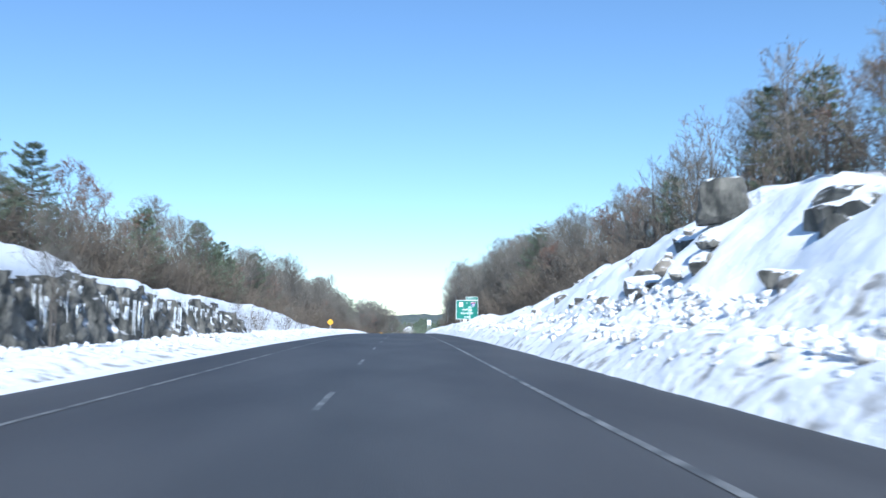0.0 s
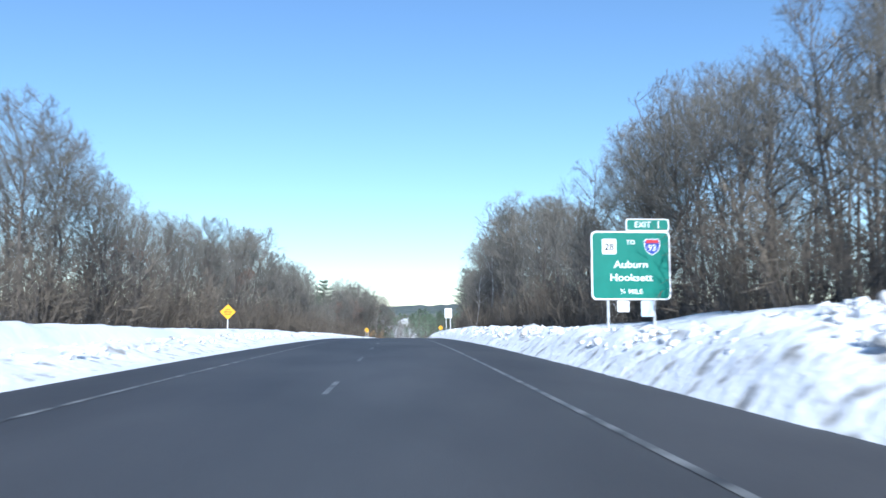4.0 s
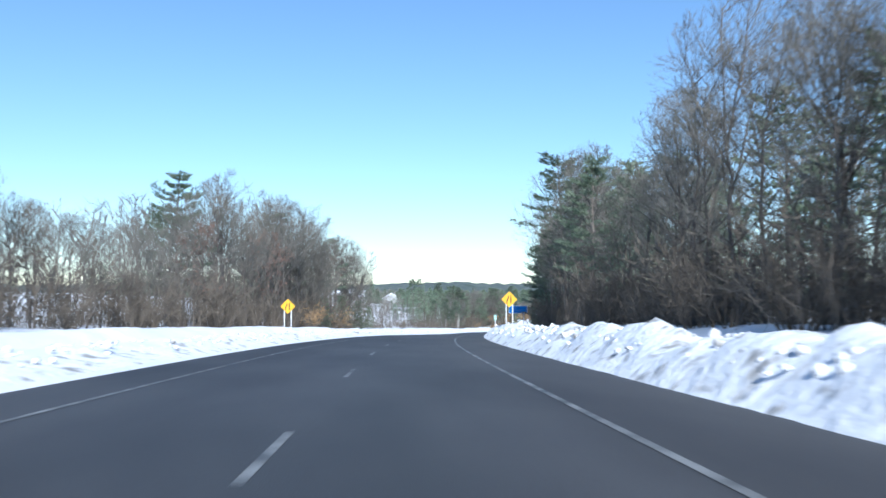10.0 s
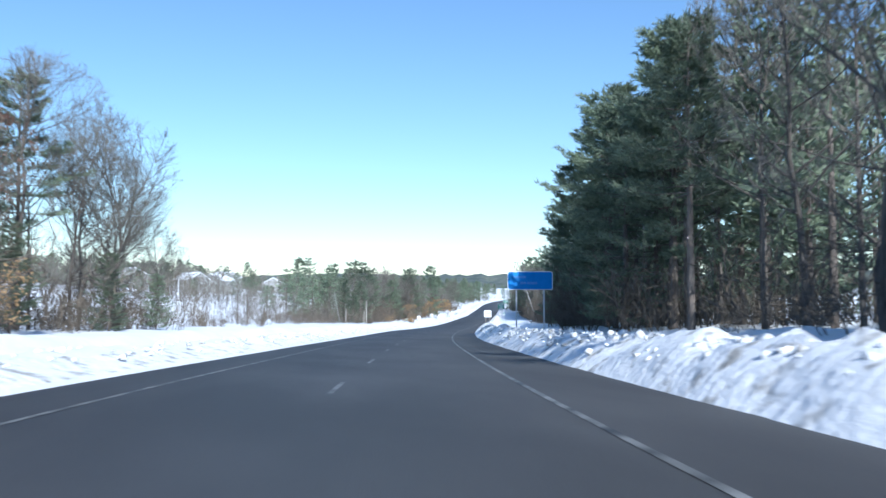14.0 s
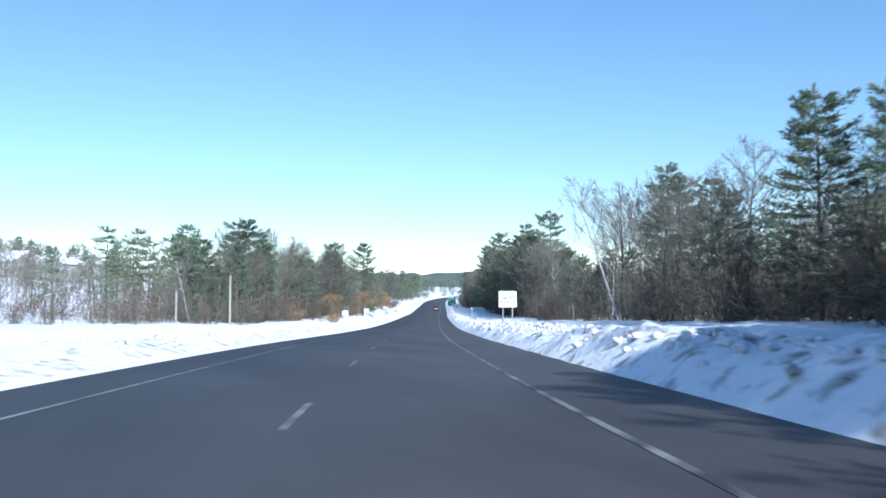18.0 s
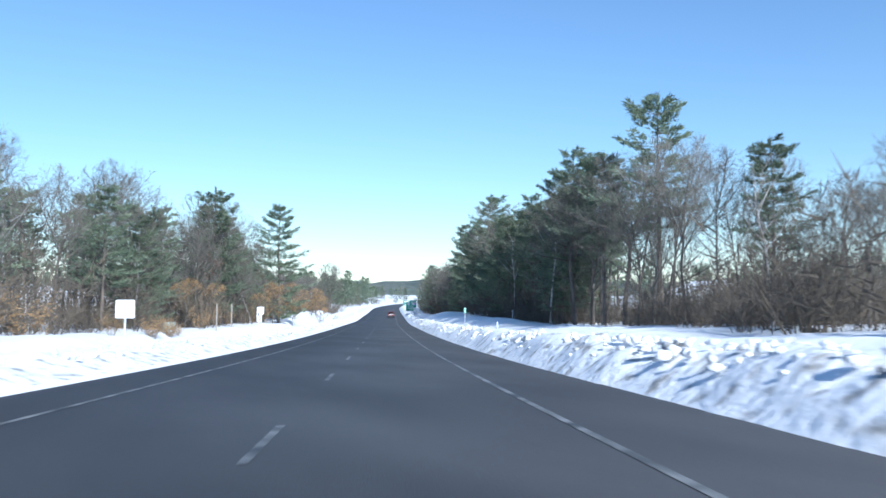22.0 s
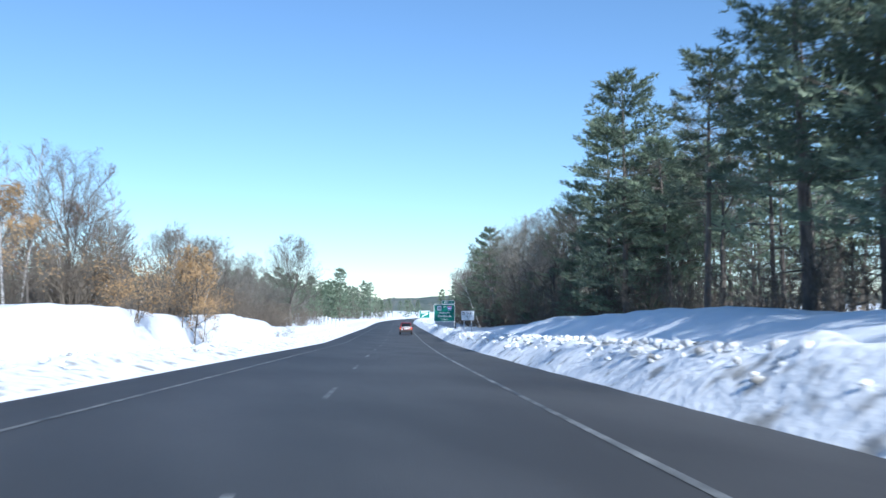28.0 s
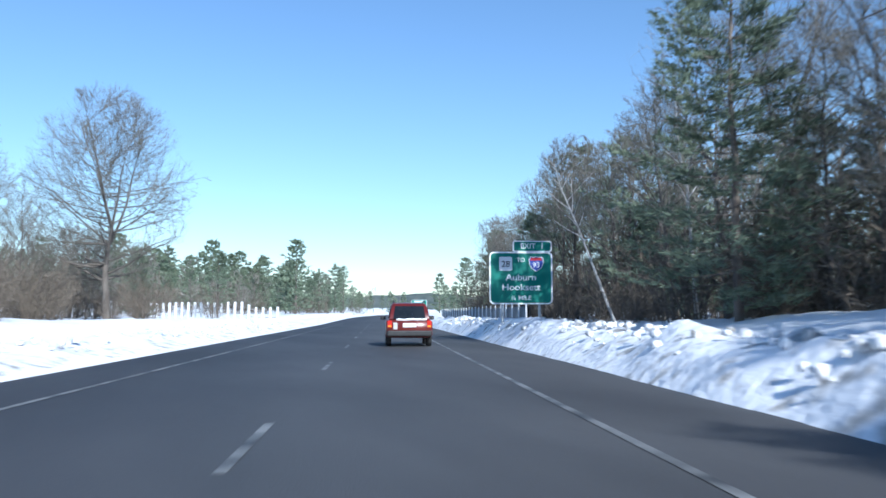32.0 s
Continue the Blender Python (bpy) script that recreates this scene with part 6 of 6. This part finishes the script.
def loft(sections):
    """A closed skin through rings of points of equal count."""
    bm = bmesh.new()
    rings = [[bm.verts.new(p) for p in ring] for ring in sections]
    n = len(rings[0])
    for a, b in zip(rings, rings[1:]):
        for i in range(n):
            j = (i + 1) % n
            bm.faces.new((a[i], a[j], b[j], b[i]))
    bm.faces.new(rings[0][::-1])
    bm.faces.new(rings[-1])
    bmesh.ops.recalc_face_normals(bm, faces=bm.faces)
    return bm


def ring(y, hw, z0, z1, r=0.12):
    return [(x, y, z) for x, z in rounded(-hw, hw, z0, z1, r, 3)]


def car(s, u):
    root = new("car")
    root.matrix_world = at(s, u, 0.008)
    tagged(root, "red compact utility car with dark windows and snow on its tail", "car")
    bm = loft([ring(0.0, 0.84, 0.45, 0.98), ring(0.10, 0.89, 0.36, 1.02), ring(0.9, 0.90, 0.32, 1.04), ring(2.6, 0.90, 0.32, 1.04), ring(3.4, 0.89, 0.32, 1.0), ring(4.2, 0.84, 0.36, 0.88), ring(4.4, 0.74, 0.45, 0.75)])
    for f in bm.faces:
        f.smooth = True
    part("body", bm, CAR_RED, root)
    bm = loft([ring(0.08, 0.78, 0.99, 1.09, 0.04), ring(0.38, 0.70, 1.0, 1.63, 0.14), ring(1.2, 0.71, 1.0, 1.70, 0.14), ring(2.3, 0.70, 1.0, 1.66, 0.14), ring(3.1, 0.76, 0.98, 1.06, 0.03)])
    for f in bm.faces:
        f.smooth = True
    part("cabin", bm, CAR_RED, root)
    part("rear_window", plate_slant([(-0.62, 1.06), (0.62, 1.06), (0.55, 1.56), (-0.55, 1.56)], 0.055, 1.06, 0.335, 1.56), GLASS_DARK, root)
    for sg in (-1, 1):
        geo = Geo()
        V = [(sg * 0.795, 0.45, 1.10), (sg * 0.795, 2.75, 1.10), (sg * 0.725, 2.1, 1.56), (sg * 0.715, 0.6, 1.56),
             (sg * 0.70, 0.45, 1.10), (sg * 0.70, 2.75, 1.10), (sg * 0.66, 2.1, 1.56), (sg * 0.66, 0.6, 1.56)]
        geo.add(V, [(0, 1, 2), (0, 2, 3), (4, 6, 5), (4, 7, 6), (0, 4, 5), (0, 5, 1), (2, 6, 7), (2, 7, 3), (1, 5, 6), (1, 6, 2), (0, 3, 7), (0, 7, 4)])
        child("side_window", geo.mesh("side_window", GLASS_DARK), root)
        geo = Geo()
        geo.tube([(sg * 0.6, 0.6, 1.70), (sg * 0.6, 0.7, 1.76), (sg * 0.6, 2.0, 1.75), (sg * 0.6, 2.1, 1.68)], [0.02] * 4, 6)
        child("roof_rail", geo.mesh("roof_rail", TRIM, True), root)
        bm = bmesh.new()
        box(bm, sg * 0.76 - 0.09, sg * 0.76 + 0.09, -0.015, 0.12, 0.72, 1.0, 0.03)
        lamp = part("tail_lamp", bm, TAIL_RED, root, "red tail lamp")
        bm = bmesh.new()
        box(bm, sg * 0.76 - 0.07, sg * 0.76 + 0.07, -0.025, 0.0, 0.75, 0.82, 0.008)
        part("turn_lens", bm, AMBER, lamp)
        bm = bmesh.new()
        box(bm, sg * 1.0 - 0.11, sg * 1.0 + 0.11, 2.62, 2.74, 1.04, 1.2, 0.03)
        part("mirror", bm, TRIM, root)
        for y in (0.85, 3.5):
            geo = Geo()
            prof = [(0.20, 0.0), (0.31, 0.0), (0.34, 0.03), (0.34, 0.18), (0.31, 0.21), (0.20, 0.21)]
            ns = 24
            V = [(sg * (0.68 + b), y + a * math.cos(k * 2 * math.pi / ns), 0.34 + a * math.sin(k * 2 * math.pi / ns)) for k in range(ns) for a, b in prof]
            T = []
            m = len(prof)
            for k in range(ns):
                for j in range(m):
                    p, q = k * m + j, ((k + 1) % ns) * m + j
                    p2, q2 = k * m + (j + 1) % m, ((k + 1) % ns) * m + (j + 1) % m
                    T += [(p, q, q2), (p, q2, p2)]
            geo.add(V, T)
            wheel = child("tyre", geo.mesh("tyre", RUBBER, True), root)
            bm = bmesh.new()
            bmesh.ops.create_cone(bm, cap_ends=True, segments=20, radius1=0.2, radius2=0.2, depth=0.14, matrix=pose(sg * 0.79, y, 0.34, 0, 90, 0))
            part("rim", bm, STEEL, wheel)
    bm = bmesh.new()
    box(bm, -0.86, 0.86, -0.10, 0.1, 0.40, 0.62, 0.05)
    part("bumper", bm, TRIM, root)
    bm = bmesh.new()
    box(bm, -0.26, 0.26, -0.025, 0.02, 0.74, 0.90, 0.01)
    pl = part("number_plate", bm, WHITE, root, "white plate with a plain dark bar")
    part("text_bar", plate([(-0.18, 0.79), (0.18, 0.79), (0.18, 0.85), (-0.18, 0.85)], -0.030, -0.026), GREY_PRINT, pl)
    geo = Geo()
    g = np.random.default_rng(3)
    xs = np.linspace(-0.5, 0.66, 14)
    geo.tube([(x, 0.03 + 0.01 * g.random(), 1.02 + 0.03 * g.random()) for x in xs], 0.035 + 0.02 * g.random(14), 7)
    child("snow_ridge", geo.mesh("snow_ridge", SNOW, True), root, "snow lying on the tailgate")
    bm = bmesh.new()
    box(bm, -0.62, -0.46, -0.02, 0.03, 0.66, 0.92, 0.01)
    part("sticker", bm, GREY_PRINT, root)
    geo = Geo()
    geo.tube([(-0.3, 0.16, 1.12), (0.0, 0.165, 1.14), (0.25, 0.17, 1.16)], [0.012] * 3, 5)
    child("wiper", geo.mesh("wiper", TRIM), root)


def plate_slant(pts, y0, z0, y1, z1):
    """A thin pane whose outline (x, z) leans from y0 at z0 to y1 at z1."""
    bm = plate(pts, 0.0, 0.03)
    for v in bm.verts:
        v.co.y += y0 + (v.co.z - z0) / (z1 - z0) * (y1 - y0) - 0.02
    return bm


car(708.5, 1.15)
